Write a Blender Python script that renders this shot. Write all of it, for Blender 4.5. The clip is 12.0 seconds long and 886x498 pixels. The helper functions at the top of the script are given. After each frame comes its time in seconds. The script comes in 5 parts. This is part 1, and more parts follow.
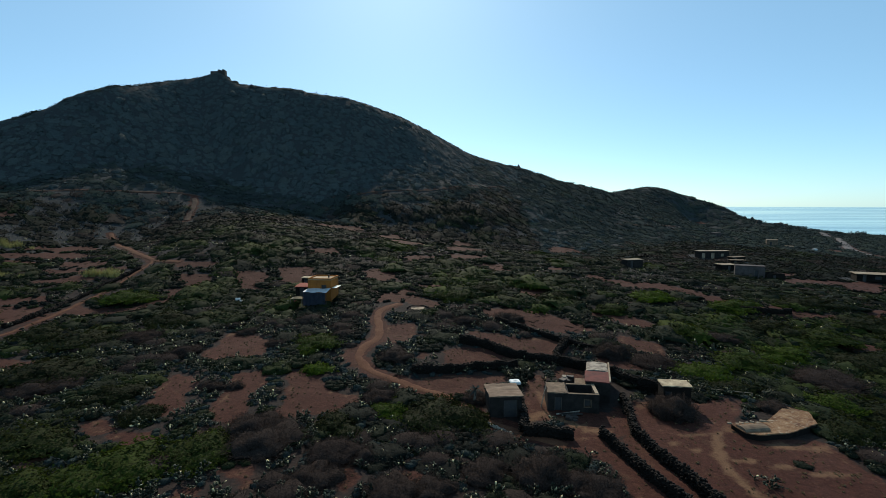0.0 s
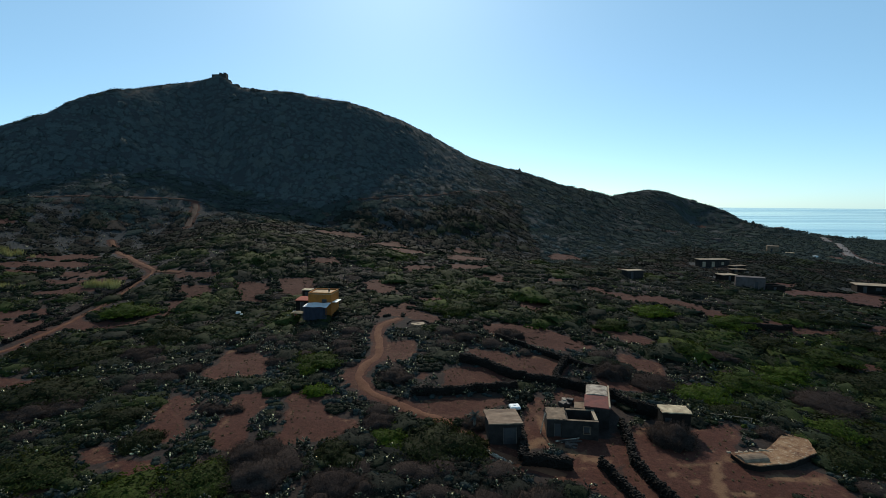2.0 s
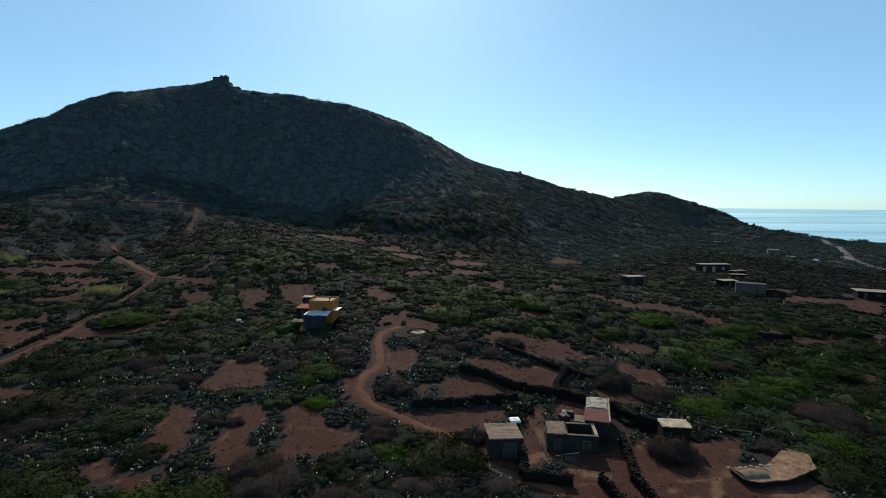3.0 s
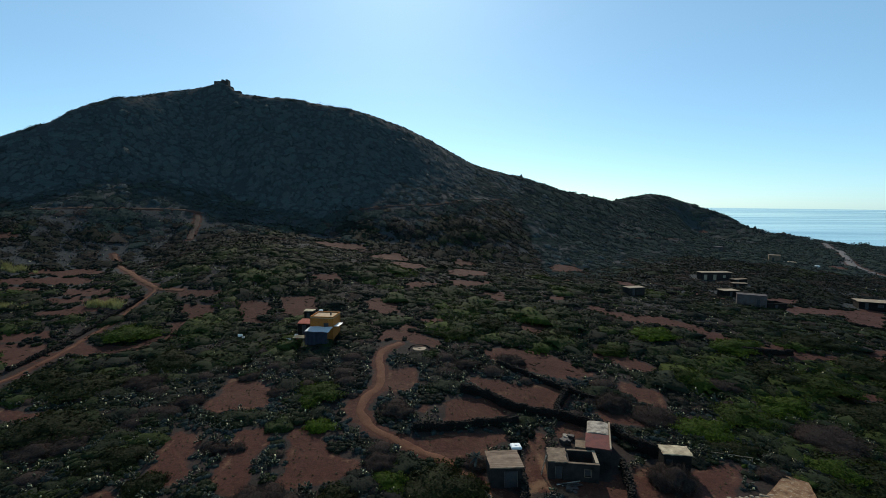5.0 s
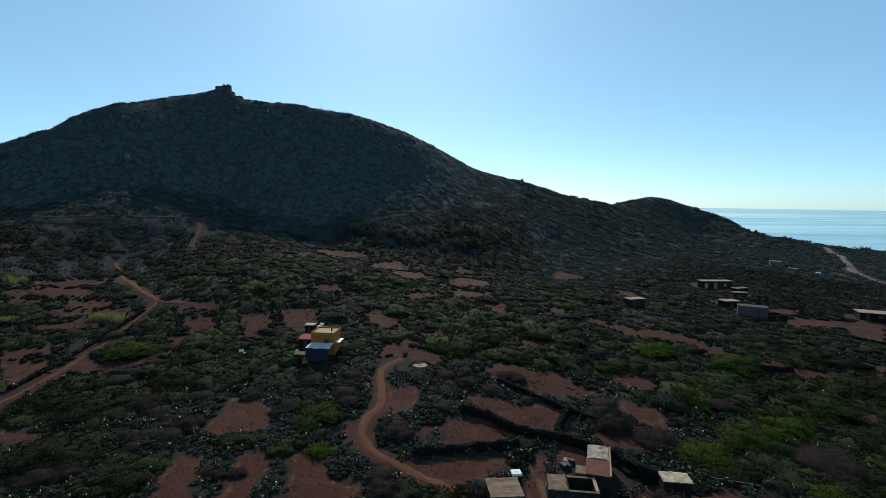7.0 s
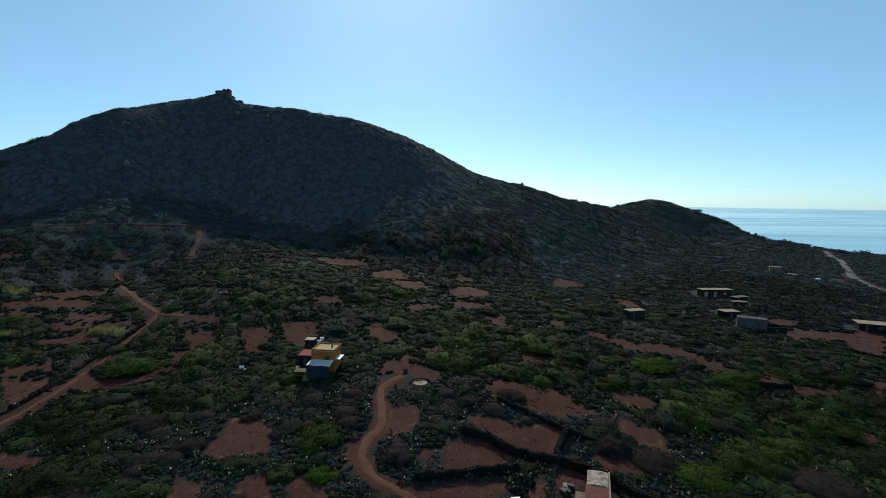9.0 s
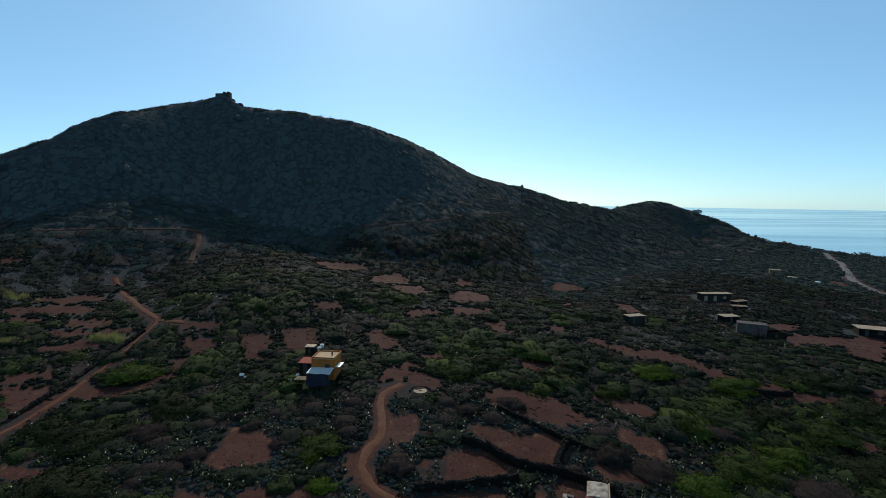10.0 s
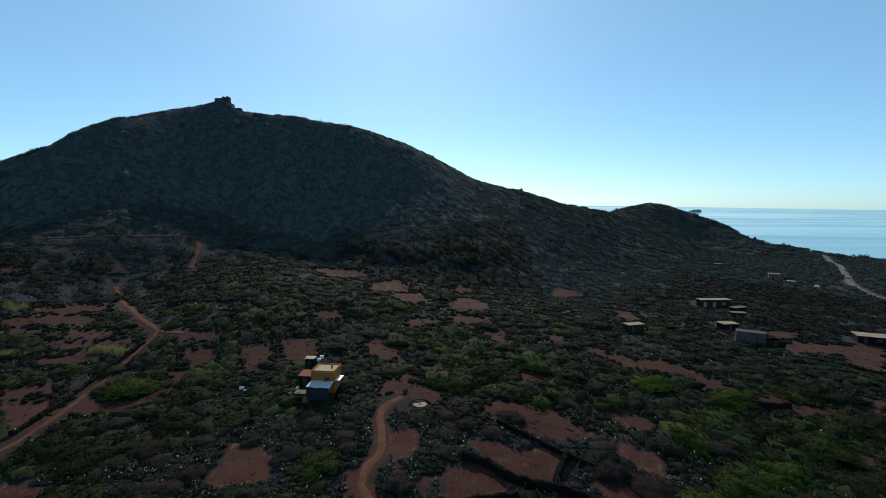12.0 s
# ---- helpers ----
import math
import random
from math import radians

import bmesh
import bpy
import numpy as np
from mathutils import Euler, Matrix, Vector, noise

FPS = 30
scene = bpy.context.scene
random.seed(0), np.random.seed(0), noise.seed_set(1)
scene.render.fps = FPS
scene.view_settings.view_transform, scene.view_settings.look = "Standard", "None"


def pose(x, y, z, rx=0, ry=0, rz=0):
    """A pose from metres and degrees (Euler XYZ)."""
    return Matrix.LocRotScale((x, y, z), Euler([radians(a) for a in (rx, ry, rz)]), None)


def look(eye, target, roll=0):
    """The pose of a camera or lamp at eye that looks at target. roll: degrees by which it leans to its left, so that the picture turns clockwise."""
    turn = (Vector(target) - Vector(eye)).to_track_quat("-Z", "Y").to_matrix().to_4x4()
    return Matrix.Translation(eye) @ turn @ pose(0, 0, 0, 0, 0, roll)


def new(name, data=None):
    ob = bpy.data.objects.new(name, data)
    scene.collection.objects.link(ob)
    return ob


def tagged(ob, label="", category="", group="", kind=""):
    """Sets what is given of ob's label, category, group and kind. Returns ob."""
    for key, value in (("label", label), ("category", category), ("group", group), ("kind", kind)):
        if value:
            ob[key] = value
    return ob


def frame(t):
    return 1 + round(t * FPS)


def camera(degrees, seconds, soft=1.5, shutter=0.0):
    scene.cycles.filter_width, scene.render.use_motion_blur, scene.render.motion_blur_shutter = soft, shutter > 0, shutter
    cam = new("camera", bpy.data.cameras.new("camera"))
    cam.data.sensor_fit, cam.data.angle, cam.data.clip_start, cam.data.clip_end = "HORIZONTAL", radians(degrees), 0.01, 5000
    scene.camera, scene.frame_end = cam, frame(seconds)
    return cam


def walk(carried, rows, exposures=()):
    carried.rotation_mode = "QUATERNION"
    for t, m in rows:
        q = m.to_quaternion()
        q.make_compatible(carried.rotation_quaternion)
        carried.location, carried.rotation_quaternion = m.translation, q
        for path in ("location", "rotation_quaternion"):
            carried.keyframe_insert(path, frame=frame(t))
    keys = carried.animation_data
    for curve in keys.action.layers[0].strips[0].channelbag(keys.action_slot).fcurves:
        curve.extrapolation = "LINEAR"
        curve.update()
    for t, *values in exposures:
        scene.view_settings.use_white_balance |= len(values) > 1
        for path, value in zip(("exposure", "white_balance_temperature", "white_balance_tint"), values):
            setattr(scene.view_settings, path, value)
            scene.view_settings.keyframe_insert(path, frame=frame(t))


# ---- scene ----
cam = camera(83.9, 12.0, soft=0.6)
PATH = [
    (0, (-0.517, 0.49, 20.583), (-0.469, 2.481, 20.4), 0.0),
    (0.5, (-0.499, 0.539, 21.259), (-0.451, 2.53, 21.076), 0.1),
    (1, (-0.521, 0.624, 22.034), (-0.473, 2.615, 21.85), 0.2),
    (1.5, (-0.517, 0.668, 22.769), (-0.471, 2.659, 22.584), 0.2),
    (2, (-0.515, 0.751, 23.58), (-0.469, 2.742, 23.393), 0.3),
    (2.5, (-0.503, 0.799, 24.395), (-0.459, 2.79, 24.208), 0.3),
    (3, (-0.53, 0.836, 25.168), (-0.486, 2.827, 24.981), 0.4),
    (5, (-0.636, 1.07, 28.464), (-0.595, 3.06, 28.272), 0.5),
    (5.5, (-0.603, 1.166, 29.214), (-0.563, 3.157, 29.021), 0.5),
    (6, (-0.646, 1.195, 29.996), (-0.607, 3.185, 29.803), 0.5),
    (6.5, (-0.669, 1.288, 30.871), (-0.631, 3.278, 30.677), 0.6),
    (7, (-0.688, 1.309, 31.657), (-0.65, 3.299, 31.463), 0.6),
    (9, (-0.822, 1.546, 35.212), (-0.783, 3.536, 35.012), 0.7),
    (9.5, (-0.82, 1.613, 35.928), (-0.781, 3.603, 35.729), 0.7),
    (10, (-0.841, 1.617, 36.678), (-0.802, 3.606, 36.479), 0.7),
    (10.5, (-0.874, 1.649, 37.424), (-0.834, 3.638, 37.223), 0.7),
    (11, (-0.83, 1.658, 38.076), (-0.79, 3.648, 37.877), 0.6),
    (11.5, (-0.786, 1.673, 38.651), (-0.746, 3.662, 38.451), 0.6),
    (12, (-0.842, 1.729, 39.258), (-0.801, 3.719, 39.058), 0.6),
]
walk(cam, [(t, look(eye, target, roll)) for t, eye, target, roll in PATH], exposures=[(0, -0.06, 6380, 10), (12, -0.26, 6000, 10)])

# ---- world, sun, exposure ----
SUN_EL, SUN_AZ = 33.5, -4.0          # degrees: height, and turn from straight ahead (minus: to the left)
world = bpy.data.worlds.new("world")
scene.world = world
world.use_nodes = True
wn = world.node_tree.nodes
sky = wn.new("ShaderNodeTexSky")
sky.sky_type = "NISHITA"
sky.sun_disc = False
sky.sun_elevation = radians(SUN_EL)
sky.sun_rotation = radians(SUN_AZ)
sky.air_density, sky.dust_density, sky.ozone_density = 0.7, 0.32, 2.8
tint = wn.new("ShaderNodeMix")
tint.data_type, tint.blend_type = "RGBA", "MULTIPLY"
tint.inputs[0].default_value, tint.inputs[7].default_value = 1.0, (0.81, 1.0, 0.965, 1)
world.node_tree.links.new(sky.outputs["Color"], tint.inputs[6])
veil = wn.new("ShaderNodeMix")             # thin even summer haze
veil.data_type, veil.blend_type = "RGBA", "MIX"
veil.inputs[0].default_value, veil.inputs[7].default_value = 0.38, (2.65, 4.7, 5.95, 1)
world.node_tree.links.new(tint.outputs[2], veil.inputs[6])
world.node_tree.links.new(veil.outputs[2], wn["Background"].inputs["Color"])
wn["Background"].inputs["Strength"].default_value = 0.15
sun = new("sun", bpy.data.lights.new("sun", "SUN"))
sun.data.energy, sun.data.angle, sun.data.color = 4.1, radians(0.53), (1.0, 0.89, 0.72)
a, e = radians(SUN_AZ), radians(SUN_EL)
sun.matrix_world = look((0, 0, 200), (-math.sin(a) * math.cos(e), -math.cos(a) * math.cos(e), 200 - math.sin(e)))
scene.view_settings.exposure = 0.0

# ---- materials ----
def material(name, rough=0.8, metal=0.0, spec=0.3):
    m = bpy.data.materials.new(name)
    m.use_nodes = True
    p = m.node_tree.nodes["Principled BSDF"]
    p.inputs["Roughness"].default_value = rough
    p.inputs["Metallic"].default_value = metal
    p.inputs["Specular IOR Level"].default_value = spec
    return m, m.node_tree.nodes, m.node_tree.links, p


def noise_node(n, l, scale, detail=4.0, rough=0.6, coord=None, stretch=None):
    t = n.new("ShaderNodeTexNoise")
    t.inputs["Scale"].default_value, t.inputs["Detail"].default_value, t.inputs["Roughness"].default_value = scale, detail, rough
    if coord is None:
        g = n.new("ShaderNodeNewGeometry")
        coord = g.outputs["Position"]
    if stretch:
        mp = n.new("ShaderNodeMapping")
        mp.inputs["Scale"].default_value = stretch
        l.new(coord, mp.inputs["Vector"])
        coord = mp.outputs["Vector"]
    l.new(coord, t.inputs["Vector"])
    return t.outputs["Fac"]


def ramp(n, l, fac, stops):
    r = n.new("ShaderNodeValToRGB")
    el = r.color_ramp.elements
    while len(el) < len(stops):
        el.new(0.5)
    for s, (pos, col) in zip(el, stops):
        s.position, s.color = pos, (*col, 1)
    l.new(fac, r.inputs["Fac"])
    return r.outputs["Color"]


def mix(n, l, fac, a, b, mode="MIX"):
    m = n.new("ShaderNodeMix")
    m.data_type, m.blend_type = "RGBA", mode
    for sock, v in ((m.inputs[0], fac), (m.inputs[6], a), (m.inputs[7], b)):
        if isinstance(v, (int, float)):
            sock.default_value = v
        elif isinstance(v, tuple):
            sock.default_value = (*v, 1)
        else:
            l.new(v, sock)
    return m.outputs[2]


def bump(n, l, p, height, strength, dist):
    b = n.new("ShaderNodeBump")
    b.inputs["Strength"].default_value, b.inputs["Distance"].default_value = strength, dist
    l.new(height, b.inputs["Height"])
    l.new(b.outputs["Normal"], p.inputs["Normal"])


def maths(n, l, op, a, b=0.0, clamp=False):
    m = n.new("ShaderNodeMath")
    m.operation, m.use_clamp = op, clamp
    for sock, v in zip(m.inputs, (a, b)):
        if isinstance(v, (int, float)):
            sock.default_value = v
        else:
            l.new(v, sock)
    return m.outputs[0]


def plaster(name, col, worn, scale=1.2, rough=0.85, depth=0.02):
    """Two-scale stained surface: wall plaster, stone, concrete, paint."""
    m, n, l, p = material(name, rough, spec=0.12 if rough > 0.8 else 0.3)
    big = noise_node(n, l, scale, 5)
    fine = noise_node(n, l, scale * 14, 3)
    c = mix(n, l, ramp(n, l, big, ((0.35, (0, 0, 0)), (0.68, (1, 1, 1)))), col, worn)
    c = mix(n, l, 0.5, c, ramp(n, l, fine, ((0.3, (0.45, 0.45, 0.45)), (0.7, (1, 1, 1)))), "MULTIPLY")
    l.new(c, p.inputs["Base Color"])
    bump(n, l, p, fine, 0.5, depth)
    return m


def leaves(name, stops, rough=0.55, through_light=0.3, spec=0.25, clumps=0.0, pale=None, vary=0.3, gap_shade=0.55):
    """Foliage: the colour varies from plant to plant (tone) and from leaf to leaf; hollows between clumps get painted
    shade.
    """
    m, n, l, p = material(name, rough, spec=spec)
    tone = n.new("ShaderNodeAttribute")
    tone.attribute_name = "tone"
    info = n.new("ShaderNodeObjectInfo")
    geo = n.new("ShaderNodeNewGeometry")
    shift = maths(n, l, "MULTIPLY", info.outputs["Random"], 0.45)
    mix_tone = maths(n, l, "ADD", tone.outputs["Fac"], shift)
    c = ramp(n, l, mix_tone, stops)
    leaf = ramp(n, l, geo.outputs["Random Per Island"], ((0.0, (1 - vary,) * 3), (1.0, (1 + 0.66 * vary, 1 + 0.66 * vary, 1 + 0.4 * vary))))
    c = mix(n, l, 1.0, c, leaf, "MULTIPLY")
    # A few pads go pale: sun glints and yellow fruit put into the colour.
    if pale:
        c = mix(n, l, ramp(n, l, geo.outputs["Random Per Island"], ((0.925, (0, 0, 0)), (0.94, (1, 1, 1)))), c, pale)
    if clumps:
        # Shade in the hollows between leaf clumps is multiplied into the colour.
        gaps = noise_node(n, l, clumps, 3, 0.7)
        c = mix(n, l, 1.0, c, ramp(n, l, gaps, ((0.36, (gap_shade,) * 3), (0.62, (1.2, 1.2, 1.15)))), "MULTIPLY")
        bump(n, l, p, gaps, 1.0, 0.5 / clumps)
    l.new(c, p.inputs["Base Color"])
    if through_light:
        tr = n.new("ShaderNodeBsdfTranslucent")
        l.new(c, tr.inputs["Color"])
        ms = n.new("ShaderNodeMixShader")
        ms.inputs[0].default_value = through_light
        l.new(p.outputs[0], ms.inputs[1])
        l.new(tr.outputs[0], ms.inputs[2])
        l.new(ms.outputs[0], n["Material Output"].inputs["Surface"])
    return m


def ground_material():
    m, n, l, p = material("earth", 0.95, spec=0.1)
    at = n.new("ShaderNodeAttribute")
    at.attribute_name = "soil"
    edge = noise_node(n, l, 0.8, 5, 0.7)
    s = maths(n, l, "ADD", at.outputs["Fac"], maths(n, l, "MULTIPLY", maths(n, l, "SUBTRACT", edge, 0.5), 0.9))
    s = ramp(n, l, s, ((0.24, (0, 0, 0)), (0.42, (1, 1, 1))))
    big, fine = noise_node(n, l, 0.09, 4), noise_node(n, l, 1.9, 7, 0.75)
    red = ramp(n, l, big, ((0.3, (0.050, 0.0168, 0.0118)), (0.55, (0.063, 0.0232, 0.0166)), (0.75, (0.076, 0.0335, 0.0240))))
    litter = ramp(n, l, big, ((0.3, (0.023, 0.019, 0.018)), (0.6, (0.033, 0.022, 0.019)), (0.8, (0.024, 0.022, 0.018))))
    # Hill cover and distant ground: blue-grey haze is put into the litter colour.
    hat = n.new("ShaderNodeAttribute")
    hat.attribute_name = "hazed_cover"
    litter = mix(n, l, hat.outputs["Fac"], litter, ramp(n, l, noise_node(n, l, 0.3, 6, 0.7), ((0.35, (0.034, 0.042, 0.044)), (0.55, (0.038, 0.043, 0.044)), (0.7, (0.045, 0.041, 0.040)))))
    c = mix(n, l, s, litter, red)
    c = mix(n, l, 0.75, c, ramp(n, l, fine, ((0.36, (0.45, 0.45, 0.45)), (0.66, (1.2, 1.2, 1.2)))), "MULTIPLY")
    straw = ramp(n, l, noise_node(n, l, 0.35, 6, 0.75), ((0.56, (0, 0, 0)), (0.72, (1, 1, 1))))
    open_soil = maths(n, l, "SUBTRACT", 0.4, maths(n, l, "MULTIPLY", hat.outputs["Fac"], 0.36))
    c = mix(n, l, maths(n, l, "MULTIPLY", straw, open_soil), c, (0.115, 0.066, 0.038))
    fleck = ramp(n, l, noise_node(n, l, 4.5, 6, 0.8), ((0.54, (0, 0, 0)), (0.66, (0.38, 0.38, 0.38))))
    c = mix(n, l, maths(n, l, "MULTIPLY", fleck, s), c, (0.16, 0.078, 0.042))
    wat = n.new("ShaderNodeAttribute")
    wat.attribute_name = "worn"
    wm = maths(n, l, "ADD", wat.outputs["Fac"], maths(n, l, "MULTIPLY", maths(n, l, "SUBTRACT", noise_node(n, l, 1.3, 6, 0.8), 0.5), 1.7))
    wm = ramp(n, l, wm, ((0.35, (0, 0, 0)), (0.85, (0.65, 0.65, 0.65))))
    c = mix(n, l, wm, c, (0.185, 0.105, 0.058))
    l.new(c, p.inputs["Base Color"])
    bump(n, l, p, fine, 0.6, 0.2)
    return m


def track_material(name, c1, c2, straw=(0.2, 0.12, 0.08)):
    m, n, l, p = material(name, 0.95, spec=0.1)
    c = ramp(n, l, noise_node(n, l, 0.5, 5), ((0.3, c1), (0.7, c2)))
    fine = noise_node(n, l, 5.0, 5, 0.7)
    c = mix(n, l, 0.5, c, ramp(n, l, fine, ((0.32, (0.4, 0.4, 0.4)), (0.68, (1.2, 1.2, 1.2)))), "MULTIPLY")
    l.new(c, p.inputs["Base Color"])
    bump(n, l, p, fine, 0.6, 0.08)
    return m


def sea_material():
    m, n, l, p = material("sea_water", 0.22, spec=0.5)
    band = noise_node(n, l, 0.004, 4, 0.6, stretch=(0.25, 1.6, 1))
    l.new(ramp(n, l, band, ((0.35, (0.04, 0.14, 0.20)), (0.65, (0.065, 0.185, 0.25)))), p.inputs["Base Color"])
    l.new(ramp(n, l, band, ((0.3, (0.06, 0.06, 0.06)), (0.7, (0.2, 0.2, 0.2)))), p.inputs["Roughness"])
    bump(n, l, p, noise_node(n, l, 0.05, 4, 0.6, stretch=(0.6, 1.0, 1)), 0.06, 0.5)
    return m


M_GROUND = ground_material()
M_TRACK = track_material("track_earth", (0.094, 0.038, 0.022), (0.142, 0.064, 0.036))
M_PATH = track_material("path_earth", (0.068, 0.040, 0.029), (0.10, 0.061, 0.045))
M_ROAD = track_material("road_asphalt", (0.11, 0.10, 0.10), (0.16, 0.14, 0.13))
M_SEA = sea_material()
M_LENTISK = leaves("lentisk_leaves", ((0.05, (0.0150, 0.0162, 0.0158)), (0.35, (0.0172, 0.0212, 0.0165)), (0.65, (0.025, 0.0345, 0.0145)), (1.0, (0.046, 0.064, 0.012))), 0.85, 0.22, 0.05, 7.0, vary=0.32, gap_shade=0.38)
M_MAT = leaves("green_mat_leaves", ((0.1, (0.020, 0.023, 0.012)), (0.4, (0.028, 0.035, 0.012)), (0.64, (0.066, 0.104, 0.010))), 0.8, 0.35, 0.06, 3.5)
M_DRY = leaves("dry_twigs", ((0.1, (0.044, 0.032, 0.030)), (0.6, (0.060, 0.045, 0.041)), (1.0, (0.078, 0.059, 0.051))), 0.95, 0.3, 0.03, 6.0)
M_PEAR = leaves("cactus_pads", ((0.1, (0.023, 0.029, 0.020)), (0.6, (0.033, 0.040, 0.024)), (1.0, (0.060, 0.066, 0.034))), 0.6, 0.0, 0.2, pale=(0.60, 0.52, 0.29))
# Paler and bluer than the near scrub: distance haze put into the colour.
M_SCRUB_HAZED = leaves("hill_scrub", ((0.1, (0.046, 0.060, 0.064)), (0.55, (0.054, 0.067, 0.070)), (1.0, (0.066, 0.075, 0.073))), 1.0, 0.1, 0.02, 1.5, vary=0.12, gap_shade=0.85)
# Slope scrub, also blued: haze and lifted shade are in its colour.
M_FOOT_HAZED = leaves("slope_scrub_hazed", ((0.1, (0.029, 0.038, 0.041)), (0.5, (0.036, 0.046, 0.045)), (1.0, (0.047, 0.057, 0.045))), 1.0, 0.15, 0.02, 3.0, vary=0.2, gap_shade=0.7)
M_REED = leaves("reed_stalks", ((0.1, (0.22, 0.20, 0.07)), (1.0, (0.32, 0.30, 0.12))), 0.7, 0.3, 0.2)
M_WEED = leaves("dry_weed_stalks", ((0.1, (0.050, 0.028, 0.021)), (1.0, (0.080, 0.050, 0.036))), 0.95, 0.3, 0.03)
M_STRAW = leaves("straw", ((0.1, (0.13, 0.085, 0.05)), (1.0, (0.2, 0.15, 0.085))), 0.9, 0.2, 0.05)
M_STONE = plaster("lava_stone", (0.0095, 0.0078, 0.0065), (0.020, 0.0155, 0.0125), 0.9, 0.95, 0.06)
M_TAN = plaster("weathered_tan_roof", (0.235, 0.165, 0.11), (0.11, 0.075, 0.052), 1.3)
def planks(name, c1, c2, c3):
    """Old boards side by side along x, weathered one by one."""
    m, n, l, p = material(name, 0.9)
    tc = n.new("ShaderNodeTexCoord")
    lines = noise_node(n, l, 1.0, 3, 0.7, tc.outputs["Object"], (0.35, 6.0, 1.0))
    stain = noise_node(n, l, 1.1, 5, 0.65, tc.outputs["Object"])
    c = ramp(n, l, lines, ((0.34, c1), (0.5, c2), (0.66, c3)))
    c = mix(n, l, 0.6, c, ramp(n, l, stain, ((0.35, (0.45, 0.42, 0.4)), (0.65, (1.1, 1.1, 1.1)))), "MULTIPLY")
    l.new(c, p.inputs["Base Color"])
    bump(n, l, p, lines, 0.5, 0.03)
    return m


M_PLANK = planks("weathered_boards", (0.10, 0.062, 0.04), (0.20, 0.13, 0.085), (0.26, 0.19, 0.13))
M_GREYWALL = plaster("mauve_grey_render", (0.115, 0.092, 0.086), (0.065, 0.052, 0.048), 0.8)
def stained_slab():
    """Old concrete: rust-brown stains, pale lichen in patches."""
    m, n, l, p = material("stained_platform", 0.9, spec=0.12)
    c = ramp(n, l, noise_node(n, l, 0.7, 6, 0.7), ((0.36, (0.11, 0.05, 0.026)), (0.5, (0.23, 0.125, 0.065)), (0.66, (0.31, 0.19, 0.105))))
    pale = ramp(n, l, noise_node(n, l, 2.6, 6, 0.75), ((0.54, (0, 0, 0)), (0.66, (0.8, 0.8, 0.8))))
    c = mix(n, l, pale, c, (0.46, 0.37, 0.26))
    fine = noise_node(n, l, 14.0, 4, 0.7)
    c = mix(n, l, 0.6, c, ramp(n, l, fine, ((0.34, (0.35, 0.35, 0.35)), (0.66, (1.15, 1.15, 1.15)))), "MULTIPLY")
    l.new(c, p.inputs["Base Color"])
    bump(n, l, p, fine, 0.6, 0.04)
    return m


M_PLAT = stained_slab()
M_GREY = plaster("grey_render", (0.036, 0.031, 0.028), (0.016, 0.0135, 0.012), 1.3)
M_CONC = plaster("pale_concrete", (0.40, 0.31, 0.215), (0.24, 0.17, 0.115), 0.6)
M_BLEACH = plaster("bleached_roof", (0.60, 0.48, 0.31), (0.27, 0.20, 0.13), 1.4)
M_WHITE = plaster("limewash", (0.44, 0.37, 0.29), (0.14, 0.11, 0.088), 1.3)
M_RED = plaster("red_roof_paint", (0.17, 0.055, 0.045), (0.11, 0.045, 0.04), 0.9)
M_TILE = plaster("terracotta_tile", (0.36, 0.085, 0.05), (0.24, 0.07, 0.05), 3.0)
M_YELLOW = plaster("ochre_render", (0.44, 0.155, 0.03), (0.30, 0.105, 0.026), 0.6)
M_YROOF = plaster("sandy_roof", (0.52, 0.36, 0.22), (0.4, 0.27, 0.16), 0.8)
M_BLUE = plaster("blue_tarpaulin", (0.032, 0.040, 0.068), (0.055, 0.064, 0.092), 1.5, 0.5)
M_PALE = plaster("pale_tarpaulin", (0.92, 0.92, 0.93), (0.8, 0.8, 0.82), 2.0, 0.5)
M_DOOR = plaster("dark_door_paint", (0.035, 0.035, 0.04), (0.06, 0.055, 0.05), 1.5, 0.6)
M_DARK = plaster("dark_iron", (0.03, 0.028, 0.027), (0.07, 0.045, 0.035), 2.0, 0.7)
M_WOOD = plaster("grey_timber", (0.26, 0.22, 0.18), (0.16, 0.13, 0.10), 2.0)
M_PLASTIC = plaster("white_plastic", (0.85, 0.85, 0.83), (0.7, 0.7, 0.66), 1.0, 0.35, 0.004)
# Ship grey, with the pale blue of distance haze mixed into the colour.
M_HULL_HAZED = plaster("hazed_ship_grey", (0.36, 0.40, 0.44), (0.30, 0.33, 0.36), 0.1, 0.6)
M_ROCK = plaster("fort_stone", (0.075, 0.068, 0.06), (0.045, 0.041, 0.038), 0.4, 0.95, 0.1)

